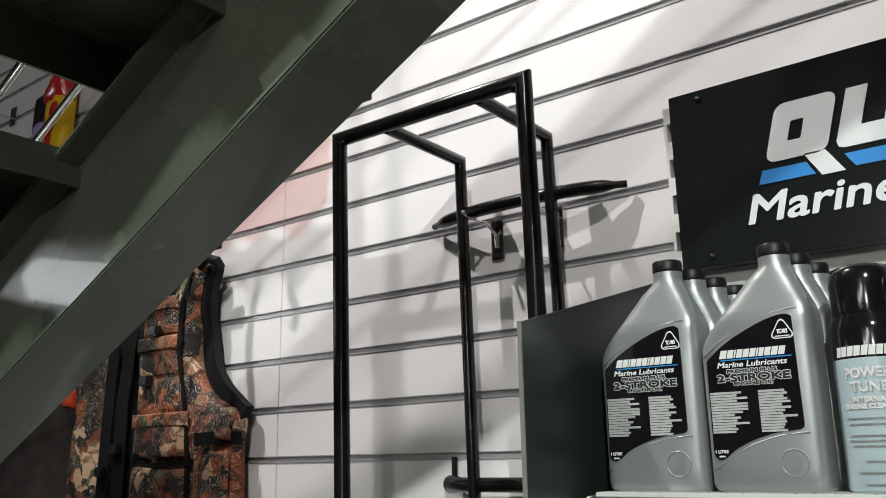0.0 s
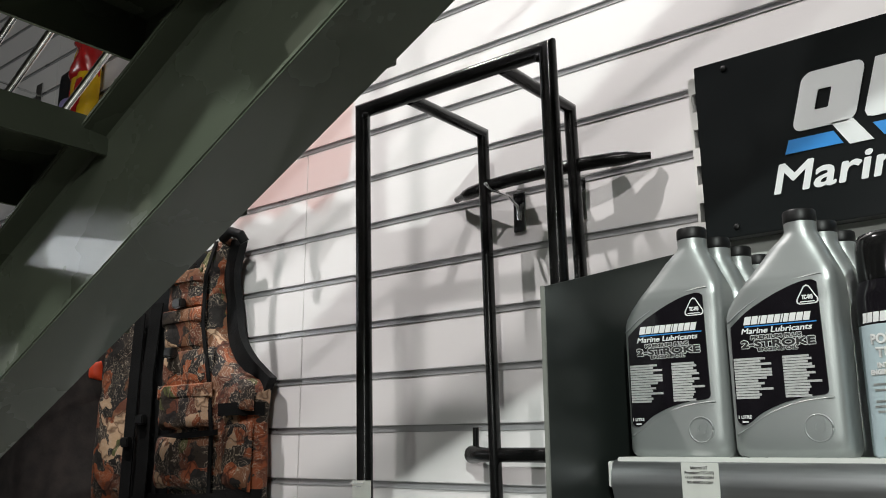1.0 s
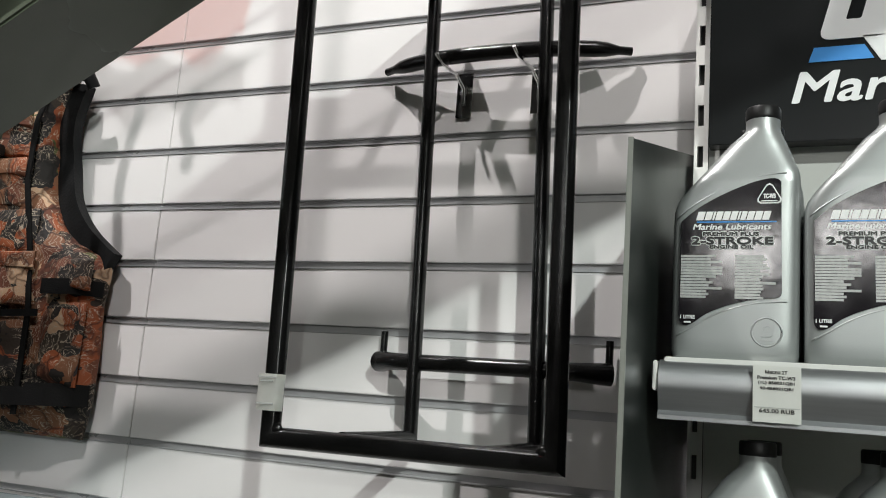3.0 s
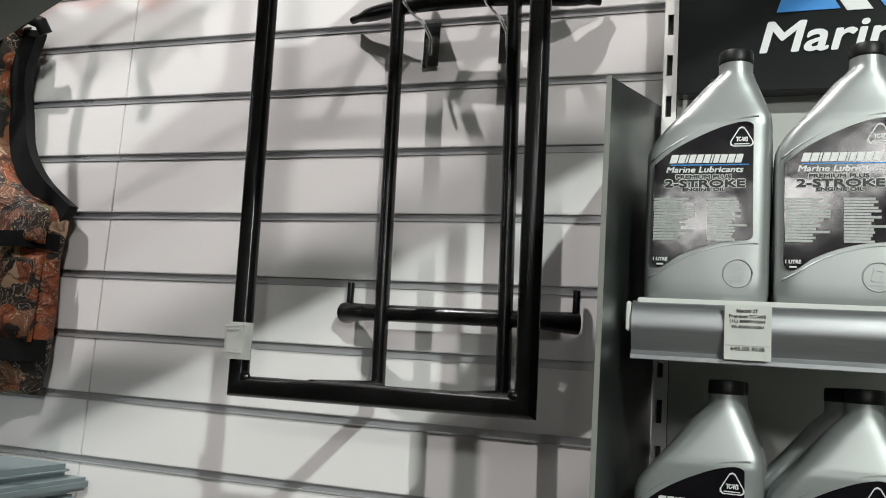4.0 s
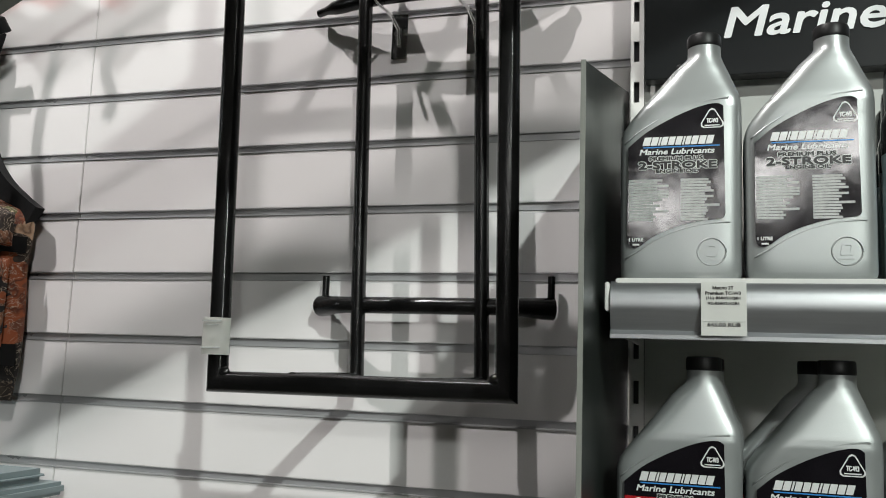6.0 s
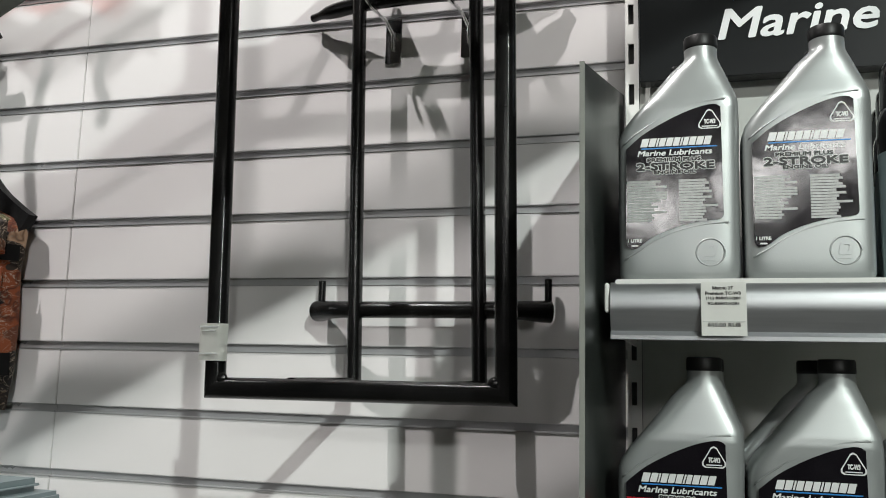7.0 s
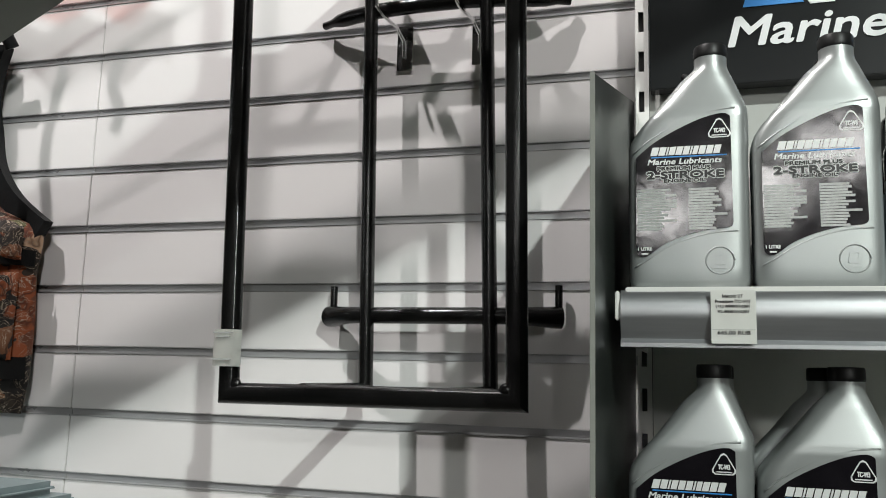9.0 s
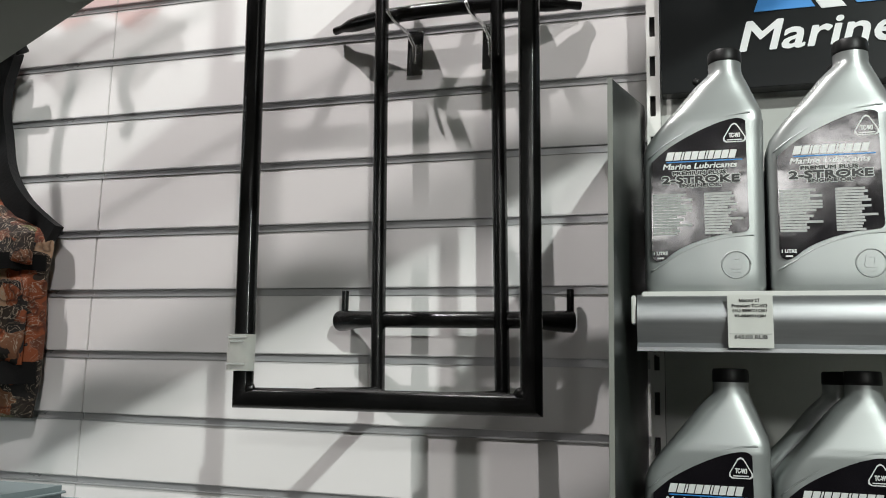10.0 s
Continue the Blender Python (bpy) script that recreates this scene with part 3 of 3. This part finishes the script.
def curve_pts(pts, steps=5):
    """A smooth line through points (Catmull-Rom)."""
    p = [pts[0], *pts, pts[-1]]
    out = []
    for i in range(1, len(p) - 2):
        for k in range(steps):
            t = k / steps
            out.append(tuple(0.5 * (2 * p[i][c] + (p[i + 1][c] - p[i - 1][c]) * t + (2 * p[i - 1][c] - 5 * p[i][c] + 4 * p[i + 1][c] - p[i + 2][c]) * t * t
                                    + (3 * p[i][c] - p[i - 1][c] - 3 * p[i + 1][c] + p[i + 2][c]) * t ** 3) for c in (0, 1)))
    return out + [pts[-1]]


def bottle(at, red, label, group):
    bt = thing("oil_bottle", at, label, "bottle", group)
    base = Vector(at)
    bm = bmesh.new()
    rings = []
    N = 56
    hs = sorted({r[0] for r in BOTTLE} | {0.02 * i for i in range(1, 7)} | {0.15 + 0.004 * i for i in range(19)})
    for h in hs:
        l, r, d, e = lerp_table(BOTTLE, h)
        ring = []
        for k in range(N):
            a = 2 * math.pi * k / N
            c, s = math.cos(a), math.sin(a)
            cy = -0.0055 * min(1, max(0, (h - 0.146) / 0.07))
            ring.append(bm.verts.new(base + Vector(((l + r) / 2 + (r - l) / 2 * math.copysign(abs(c) ** (2 / e), c), cy + d * math.copysign(abs(s) ** (2 / e), s), h))))
        rings.append(ring)
    for a, b in zip(rings, rings[1:]):
        for k in range(N):
            bm.faces.new((a[k], a[(k + 1) % N], b[(k + 1) % N], b[k]))
    bm.faces.new(rings[0][::-1])
    bm.faces.new(rings[-1])
    body = part("body", bm, M_BOTTLE, bt, smooth=True)
    bm = bmesh.new()
    lathe(bm, [(0.0148, 0), (0.0157, 0.001), (0.0159, 0.003), (0.0157, 0.0112), (0.0148, 0.0130), (0.006, 0.0134)], base + Vector((0.0231, -0.0055, 0.2255)), 40)
    part("cap", bm, M_CAP, bt, "black ribbed screw cap", smooth=True)
    F = -0.0288
    X0 = -0.0545
    top = curve_pts([(0.0082, 0.1255), (0.024, 0.1390), (0.0443, 0.1508), (0.065, 0.160), (0.080, 0.1643), (0.089, 0.1648), (0.0937, 0.162)])
    bot = curve_pts([(0.0945, 0.0615), (0.091, 0.057), (0.070, 0.0545), (0.0495, 0.049), (0.0316, 0.041), (0.020, 0.0325), (0.0135, 0.0305), (0.0088, 0.0335), (0.0076, 0.040)])
    bm = plate(bmesh.new(), [(X0 + u, h) for u, h in top + bot], F - 0.0007, F + 0.002)
    lab = ink("label", bm, M_LABEL, bt, base)
    if red:
        rp = [(X0 + u, h) for u, h in [(0.0085, 0.055), (0.0085, 0.113), (0.094, 0.113), (0.094, 0.064), (0.06, 0.075)]]
        ink("red_field", plate(bmesh.new(), rp, F - 0.0009, F), M_RED, lab, base)
    # embossed lines and the round mark
    for pts in ([(0.005, 0.130), (0.02, 0.142), (0.043, 0.1555), (0.068, 0.1655), (0.09, 0.1695), (0.0985, 0.1702)], [(0.006, 0.021), (0.02, 0.029), (0.034, 0.038), (0.052, 0.046), (0.073, 0.0515), (0.092, 0.0535), (0.0985, 0.0538)]):
        ink("embossed_line", tube(bmesh.new(), [(X0 + u, F + 0.0006, h) for u, h in curve_pts(pts, 3)], 0.0009, 6), M_BOTTLE, body, base).data.shade_smooth()
    cx, cz = X0 + 0.0822, 0.0265
    ring = [(cx + 0.0124 * math.cos(radians(a)), F, cz + 0.0124 * math.sin(radians(a))) for a in range(0, 361, 12)]
    ink("embossed_ring", tube(bmesh.new(), ring, 0.0008, 6), M_BOTTLE, body, base).data.shade_smooth()
    ink("embossed_mark", ring_plate(bmesh.new(), rounded(cx - 0.0062, cx + 0.0048, cz - 0.0042, cz + 0.0078, 0.0018, 0.2, 2), rounded(cx - 0.0032, cx + 0.0018, cz - 0.0012, cz + 0.0048, 0.0008, 0.2, 2), F - 0.0008, F), M_BOTTLE, body, base)
    ink("embossed_mark", plate(bmesh.new(), [(cx - 0.0085, cz - 0.0075), (cx + 0.005, cz - 0.0075), (cx + 0.0055, cz - 0.0062), (cx - 0.008, cz - 0.0062)], F - 0.0006, F), M_BOTTLE, body, base)
    # print
    y = F - 0.0010
    x = X0 + 0.0212
    for w in (6.4, 5.8, 1.6, 5.4, 5.6, 5.4, 1.6, 4.4, 5.6, 5.8, 5.8):
        w *= 0.001
        para = [(x, 0.1268), (x + w, 0.1268), (x + w + 0.0022, 0.1348), (x + 0.0022, 0.1348)]
        ink("brand_block", plate(bmesh.new(), para, y, y + 0.0003), M_INK, lab, base)
        x += w + 0.0009
    ink("logo_stripe", plate(bmesh.new(), [(X0 + 0.022, 0.1245), (X0 + 0.090, 0.1245), (X0 + 0.0902, 0.1256), (X0 + 0.0222, 0.1256)], y, y + 0.0003), M_BLUE, lab, base)
    ink("print", writing("Marine Lubricants", X0 + 0.0185, 0.1178, y, 0.068, 0.0056, 0.25, 0.00022), M_INK, lab, base)
    first = ("PREMIUM", X0 + 0.037, 0.1119, 0.030, 0.0040) if red else ("PREMIUM PLUS", X0 + 0.0275, 0.1119, 0.048, 0.0040)
    words = ((*first, 0.0003, 0.0006), ("2-STROKE", X0 + 0.0175, 0.1038, 0.070, 0.0076, 0.00055, 0.0007), ("ENGINE OIL", X0 + 0.0335, 0.1002, 0.0375, 0.0036, 0.0003, 0.0006))
    for text, x, z, w, h, swell, rim in words:
        ink("print_outline", writing(text, x - rim, z - rim, y, w + 2 * rim, h + 2 * rim, 0, swell + rim), M_INK, lab, base)
        ink("print", writing(text, x, z, y - 0.0003, w, h, 0, swell), M_INKBLACK, lab, base)
    rnd = random.Random(5)
    for xa, full in ((0.0088, 0.036), (0.0555, 0.034)):
        bm = bmesh.new()
        for i in range(15):
            z = 0.0935 - 0.00265 * i
            w = full * rnd.choice((0.62, 0.68, 0.72, 0.78, 0.85, 1.0))
            if z < 0.066 and xa > 0.03:
                w *= 0.9
            box(bm, X0 + xa, X0 + xa + w, y, y + 0.0003, z - 0.0012, z + 0.00095)
        ink("fine_print", bm, M_INKGREY, lab, base)
    ink("print", writing("1 LITRE", X0 + 0.0092, 0.0362, y, 0.0128, 0.0033, 0, 0.0002), M_INK, lab, base)
    ink("fine_print", box(bmesh.new(), X0 + 0.0125, X0 + 0.0185, y, y + 0.0003, 0.0325, 0.0340), M_INK, lab, base)

    def tri(r):
        c = (X0 + 0.0838, 0.1490)
        out = []
        for q in (90, 210, 330):
            for d in (-25, 0, 25):
                out.append((c[0] + r * 0.72 * math.cos(radians(q)) + r * 0.3 * math.cos(radians(q + d * 2)), c[1] + r * 0.72 * math.sin(radians(q)) + r * 0.3 * math.sin(radians(q + d * 2))))
        return out
    ink("triangle_mark", ring_plate(bmesh.new(), tri(0.0112), tri(0.0097), y, y + 0.0003), M_INK, lab, base)
    ink("print", writing("TC-W3", X0 + 0.0788, 0.1462, y, 0.0102, 0.0046, 0, 0.0003), M_INK, lab, base)
    ink("fine_print", box(bmesh.new(), X0 + 0.0771, X0 + 0.0905, y, y + 0.0003, 0.1436, 0.1446), M_INK, lab, base)
    return bt


G1 = "two-stroke oil bottles on the shelf"
b_up = bottle((0.5355, 2.0945, SZ), False, "silver grey one litre oil bottle with black label on the shelf", G1)
for x, n in ((0.5355, 4), (0.6475, 4)):
    for i in range(n):
        if i or x > 0.6:
            copy_thing(b_up, pose(x + (0.004 * i if x > 0.6 else 0.003 * i), 2.0945 + 0.0605 * i, SZ, 0, 0, (0, 1.5, -1, 2)[i]))
G2 = "oil bottles on the lower shelf"
b_low = bottle((0.533, 2.100, 1.072), True, "silver grey one litre oil bottle with red and black label", G2)
bottle((0.645, 2.100, 1.072), False, "silver grey one litre oil bottle with black label", G2)
for x, y in ((0.537, 2.161), (0.635, 2.163), (0.755, 2.100), (0.755, 2.161)):
    copy_thing(b_low, pose(x, y, 1.072))


def spray_can(at):
    cn = thing("spray_can", at, "pale blue aerosol can with glossy black cap", "spray can", "engine cleaner cans on the shelf")
    x, y, z = at
    R = 0.0335
    part("body", lathe(bmesh.new(), [(0.031, 0), (0.0332, 0.002), (0.0335, 0.005), (R, 0.118)], at, 48), M_CANBODY, cn, smooth=True)
    part("top_band", lathe(bmesh.new(), [(R, 0.118), (R, 0.145), (0.0325, 0.151), (0.0295, 0.158), (0.0285, 0.166)], at, 48), M_LABEL, cn, smooth=True)
    part("cap", lathe(bmesh.new(), [(0.0296, 0.160), (0.0298, 0.164), (0.0296, 0.19), (0.0285, 0.199), (0.025, 0.2045), (0.018, 0.207), (0.004, 0.2075)], at, 48), M_CAP, cn, smooth=True).data.materials[0] = M_GLOSSCAP

    def wrap(name, bm, mat):
        for v in bm.verts:
            a = v.co.x / R - math.pi / 2
            rr = R + 0.0004
            v.co = (x + rr * math.cos(a), y + rr * math.sin(a), z + v.co.z)
        part(name, bm, mat, cn)
    for i in range(9):
        wrap("brand_block", plate(bmesh.new(), [(-0.028 + 0.0063 * i, 0.120), (-0.0225 + 0.0063 * i, 0.120), (-0.021 + 0.0063 * i, 0.129), (-0.0265 + 0.0063 * i, 0.129)], 0, 0.0003), M_INK)
    for text, w, h, zz in (("POWER", 0.040, 0.0095, 0.100), ("TUNE", 0.032, 0.0095, 0.0875), ("INTERNAL", 0.032, 0.0048, 0.0785), ("ENGINE CLEANER", 0.048, 0.0048, 0.0725)):
        wrap("print", writing(text, -w / 2 + 0.0006, zz - 0.0006, 0, w, h, 0, 0.0006), M_INKGREY)
        bm = writing(text, -w / 2, zz, 0, w, h, 0, 0.0004)
        for v in bm.verts:
            a = v.co.x / R - math.pi / 2
            v.co = (x + (R + 0.0007) * math.cos(a), y + (R + 0.0007) * math.sin(a), z + v.co.z)
        part("print", bm, M_INK, cn)
    for zz, w in ((0.063, 0.046), (0.058, 0.044), (0.048, 0.044), (0.0435, 0.048), (0.039, 0.042), (0.026, 0.02), (0.016, 0.036), (0.006, 0.024)):
        bm = bmesh.new()
        for i in range(12):
            a0 = -w / 2 + w * i / 12
            plate(bm, [(a0, zz), (a0 + w / 12.5, zz), (a0 + w / 12.5, zz + 0.002), (a0, zz + 0.002)], 0, 0)
        wrap("fine_print", bm, M_INKGREY)
    return cn


can = spray_can((0.745, 2.10, SZ))
copy_thing(can, pose(0.757, 2.175, SZ, 0, 0, 12))
copy_thing(can, pose(0.820, 2.098, SZ, 0, 0, -8))
copy_thing(can, pose(0.765, 2.25, SZ, 0, 0, 5))


# ---- life vest ----
def smooth_table(t, z):
    return lerp_table(t, z)


def pillow(x_l, x_r, z0, z1, y_back, thick, nx=26, nz=44, wrinkle=0.004, seed=0.0, puff=2.6):
    """A padded cloth panel: between the edges x_l(z) and x_r(z), bulging to -y, closed at the back."""
    bm = bmesh.new()
    F, B = [], []
    for j in range(nz + 1):
        z = z0 + (z1 - z0) * j / nz
        v = 2 * j / nz - 1
        xl, xr = x_l(z), x_r(z)
        f, b = [], []
        for i in range(nx + 1):
            u = 2 * i / nx - 1
            x = xl + (xr - xl) * i / nx
            k = (max(0, 1 - abs(u) ** puff) * max(0, 1 - abs(v) ** (puff * 2))) ** 0.5
            wob = noise.noise(Vector((x * 16 + seed, z * 22, seed))) + 0.5 * noise.noise(Vector((x * 45, z * 50, seed + 3)))
            f.append(bm.verts.new((x + 0.002 * wob, y_back - thick * k - wrinkle * wob * k, z)))
            b.append(bm.verts.new((x, y_back + 0.003, z)))
        F.append(f)
        B.append(b)
    for g, flip in ((F, 0), (B, 1)):
        for j in range(nz):
            for i in range(nx):
                q = (g[j][i], g[j][i + 1], g[j + 1][i + 1], g[j + 1][i])
                bm.faces.new(q[::-1] if flip else q)
    rim = [(j, 0) for j in range(nz, -1, -1)] + [(0, i) for i in range(1, nx + 1)] + [(j, nx) for j in range(1, nz + 1)] + [(nz, i) for i in range(nx - 1, 0, -1)]
    for (a, c), (d, e) in zip(rim, rim[1:] + rim[:1]):
        bm.faces.new((F[a][c], B[a][c], B[d][e], F[d][e]))
    bmesh.ops.recalc_face_normals(bm, faces=bm.faces)
    return bm


def vest():
    v = thing("life_vest", (-0.8, 2.36, 1.22), "camouflage fishing life vest with black straps hanging on the wall", "life vest")
    YB = 2.388
    out = [(1.215, -0.502), (1.28, -0.492), (1.36, -0.492), (1.44, -0.498), (1.50, -0.490), (1.522, -0.502), (1.545, -0.558), (1.58, -0.60), (1.64, -0.63), (1.72, -0.64), (1.80, -0.64), (1.855, -0.632)]
    inn = [(1.215, -0.815), (1.50, -0.815), (1.65, -0.79), (1.76, -0.735), (1.855, -0.675)]
    part("front_panel", pillow(lambda z: smooth_table(inn, z)[0], lambda z: smooth_table(out, z)[0], 1.215, 1.855, YB, 0.058, 30, 60, 0.006, 1.3), M_CAMO, v, smooth=True)
    part("front_panel", pillow(lambda z: -1.13 + 0.05 * (z - 1.2) / 0.6, lambda z: -0.955 + 0.02 * (z - 1.2), 1.215, 1.80, YB, 0.058, 20, 60, 0.006, 7.1), M_CAMO, v, smooth=True)
    part("lining", pillow(lambda z: -1.0, lambda z: -0.775 + max(0, z - 1.65) * 0.5, 1.21, 1.84, YB + 0.004, 0.034, 14, 40, 0.003, 4), M_NYLON, v, "black nylon lining between the halves", smooth=True)
    trim = [(1.845, -0.620), (1.80, -0.626), (1.72, -0.628), (1.655, -0.612), (1.60, -0.586), (1.56, -0.556), (1.53, -0.518), (1.512, -0.490)]
    bm = bmesh.new()
    strap(bm, [(x, YB - 0.014 - 0.004 * math.sin(z * 40), z) for z, x in curve_pts(trim, 5)], 0.038, 0.02)
    part("armhole_trim", bm, M_NYLON, v, "wide black armhole binding", smooth=True)
    bm = bmesh.new()
    tube(bm, [(-0.64, YB - 0.03, 1.846), (-0.605, YB - 0.035, 1.856), (-0.578, YB - 0.03, 1.846), (-0.574, YB - 0.02, 1.83)], 0.011, 10)
    part("shoulder_loop", bm, M_NYLON, v, smooth=True)
    # pockets and flaps
    for x0, x1, z0, z1, t, s in ((-0.795, -0.66, 1.69, 1.775, 0.018, 2.1), (-0.80, -0.655, 1.60, 1.685, 0.02, 3.2), (-0.80, -0.62, 1.515, 1.60, 0.018, 9.2), (-0.80, -0.60, 1.425, 1.515, 0.026, 4.4), (-0.80, -0.595, 1.30, 1.415, 0.03, 5.7), (-0.585, -0.498, 1.30, 1.44, 0.02, 6.1), (-0.585, -0.497, 1.46, 1.515, 0.016, 8.1)):
        part("pocket", pillow(lambda z, a=x0: a, lambda z, b=x1: b, z0, z1, YB - 0.052 if x1 < -0.5 else YB - 0.038, t, 16, 14, 0.006, s, 3.4), M_CAMO, v, smooth=True)
    for x0, x1, z0, z1 in ((-0.795, -0.66, 1.745, 1.778), (-0.80, -0.655, 1.655, 1.69), (-0.80, -0.60, 1.49, 1.522)):
        part("pocket_flap", pillow(lambda z, a=x0: a, lambda z, b=x1: b, z0, z1, YB - 0.066, 0.012, 14, 8, 0.003, z0 * 9, 3.4), M_CAMO, v, smooth=True)
    # webbing
    for z, h in ((1.465, 0.026), (1.295, 0.02)):
        part("waist_strap", strap(bmesh.new(), [(-0.492, YB - 0.012, z), (-0.525, YB - 0.055, z), (-0.575, YB - 0.066, z - 0.002)], h), M_WEB, v)
    part("waist_strap", strap(bmesh.new(), [(-0.488, YB - 0.015, 1.285), (-0.53, YB - 0.068, 1.283), (-0.66, YB - 0.073, 1.277), (-0.82, YB - 0.06, 1.274)], 0.03), M_WEB, v)
    part("waist_strap", strap(bmesh.new(), [(-0.575, YB - 0.066, 1.418), (-0.68, YB - 0.082, 1.412), (-0.82, YB - 0.05, 1.408)], 0.012), M_WEB, v)
    part("shoulder_strap", strap(bmesh.new(), [(-0.650, YB - 0.04, 1.84), (-0.652, YB - 0.062, 1.76), (-0.650, YB - 0.064, 1.65), (-0.618, YB - 0.064, 1.53), (-0.596, YB - 0.066, 1.42), (-0.592, YB - 0.066, 1.25)], 0.011), M_WEB, v)
    part("zip", strap(bmesh.new(), [(-0.81, YB - 0.052, 1.22), (-0.81, YB - 0.055, 1.5), (-0.785, YB - 0.05, 1.66), (-0.72, YB - 0.045, 1.80)], 0.012), M_WEB, v)
    part("hanging_strap", strap(bmesh.new(), [(-0.86, YB - 0.045, 1.72), (-0.865, YB - 0.055, 1.55), (-0.86, YB - 0.055, 1.36), (-0.875, YB - 0.05, 1.23)], 0.046), M_WEB, v)
    part("hanging_strap", strap(bmesh.new(), [(-0.93, YB - 0.045, 1.70), (-0.92, YB - 0.056, 1.5), (-0.925, YB - 0.055, 1.25)], 0.042), M_WEB, v)
    for x, z in ((-0.74, 1.592), (-0.72, 1.70), (-0.865, 1.45), (-0.92, 1.40)):
        part("buckle", a_box(x - 0.016, x + 0.016, YB - 0.088 if x > -0.8 else YB - 0.07, YB - 0.07 if x > -0.8 else YB - 0.055, z - 0.011, z + 0.011, bevel=0.003), M_BUCKLE, v)
    return v


vest()
part("hanger_wire", tube(bmesh.new(), [(-0.70, YW - 0.001, 1.822), (-0.70, 2.37, 1.815), (-0.70, 2.35, 1.83)], 0.003, 8), M_CHROME, smooth=True)
tagged(bpy.data.objects["hanger_wire"], "thin chrome wire hook behind the life vest", "hook")

# neighbouring dark garments on the wall
dark = thing("dark_jacket", (-1.45, 2.36, 0.98), "dark cloth jacket hanging on the wall in shade", "jacket")
part("body", pillow(lambda z: -2.0, lambda z: -1.13 - 0.03 * math.sin((z - 1.2) * 9), 0.98, 1.86, 2.39, 0.10, 20, 40, 0.01, 2.2), M_STOCK, dark, smooth=True)
part("strap", strap(bmesh.new(), [(-1.30, 2.37, 1.5), (-1.26, 2.36, 1.40), (-1.22, 2.36, 1.30), (-1.19, 2.37, 1.31)], 0.014), M_WEB, dark)
part("pull_tab", pillow(lambda z: -1.175, lambda z: -1.135, 1.555, 1.605, 2.37, 0.02, 8, 8, 0.002, 1.0), M_ORANGE, dark, "bright orange tab", smooth=True)
# grey tackle box below the vest, on a wall shelf
ledge = tagged(part("wall_ledge", a_box(-1.0, -0.40, 2.16, YW, 0.905, 0.92, bevel=0.002), M_WHITE), "white wall shelf under the tackle box", "shelf")
bx = thing("tackle_box", (-0.6, 2.28, 0.92), "blue-grey plastic tackle box with a lipped lid", "box")
part("tub", a_box(-0.90, -0.405, 2.19, 2.395, 0.92, 1.08, bevel=0.012), M_BIN, bx, smooth=True)
bm = a_box(-0.91, -0.392, 2.18, 2.405, 1.076, 1.096, bevel=0.006)
box(bm, -0.895, -0.415, 2.195, 2.39, 1.096, 1.116, bevel=0.009)
part("lid", bm, M_BIN, bx, smooth=True)

# goods high on the wall past the stairs
bag = thing("snack_bag", (-1.36, 2.38, 2.28), "red and yellow foil bag hanging on a wall hook", "bag")
part("pouch", pillow(lambda z: -1.47, lambda z: -1.34, 2.26, 2.60, 2.40, 0.04, 12, 20, 0.006, 5.0), M_YELLOW, bag, smooth=True)
part("red_band", pillow(lambda z: -1.45 + 0.03 * math.sin(z * 50), lambda z: -1.338, 2.46, 2.605, 2.395, 0.046, 12, 14, 0.006, 8.0), M_REDFOIL, bag, "dark red printed top", smooth=True)
part("red_stripe", pillow(lambda z: -1.425 + 0.1 * (z - 2.26), lambda z: -1.39 + 0.1 * (z - 2.26), 2.27, 2.47, 2.372, 0.02, 6, 12, 0.003, 3.0), M_REDFOIL, bag, smooth=True)
part("red_stripe", pillow(lambda z: -1.462, lambda z: -1.445 + 0.01 * math.sin(z * 90), 2.30, 2.56, 2.385, 0.016, 6, 12, 0.003, 6.0), M_REDFOIL, bag, smooth=True)
bag2 = thing("lure_packet", (-1.54, 2.39, 2.36), "black and lilac foil packet hanging on a wall hook", "packet")
part("pouch", pillow(lambda z: -1.58, lambda z: -1.48, 2.40, 2.54, 2.405, 0.02, 10, 10, 0.004, 9.0), M_NYLON, bag2, smooth=True)
part("window", pillow(lambda z: -1.56, lambda z: -1.49, 2.36, 2.44, 2.40, 0.02, 10, 10, 0.004, 4.0), M_LILAC, bag2, smooth=True)
hk = thing("wall_hook", (-1.755, YW, 2.5), "chrome slot wall hook with a straight wire arm", "hook")
part("back_plate", a_box(-1.775, -1.735, YW - 0.006, YW - 0.002, 2.495, 2.56), M_CHROME, hk)
part("wire_arm", tube(bmesh.new(), [(-1.755, YW - 0.004, 2.52), (-1.755, 2.2, 2.53), (-1.755, 2.18, 2.55)], 0.004, 8), M_CHROME, hk, smooth=True)

# ceiling lamps; the fourth only houses the added stringer fill
for x, y, z in LAMPS:
    lm = thing("track_spotlight", (x, y, z + 0.11), "unseen small white spotlight placed on a thin rod from the ceiling", "lamp", "ceiling spotlights")
    part("rod", tube(bmesh.new(), [(x, y, z + 0.1), (x, y, 4.9)], 0.008, 10), M_WHITE, lm, smooth=True)
    part("housing", lathe(bmesh.new(), [(0.05, 0.0), (0.055, 0.03), (0.05, 0.05), (0.02, 0.052)], (x, y, z + 0.055), 24), M_WHITE, lm, smooth=True)
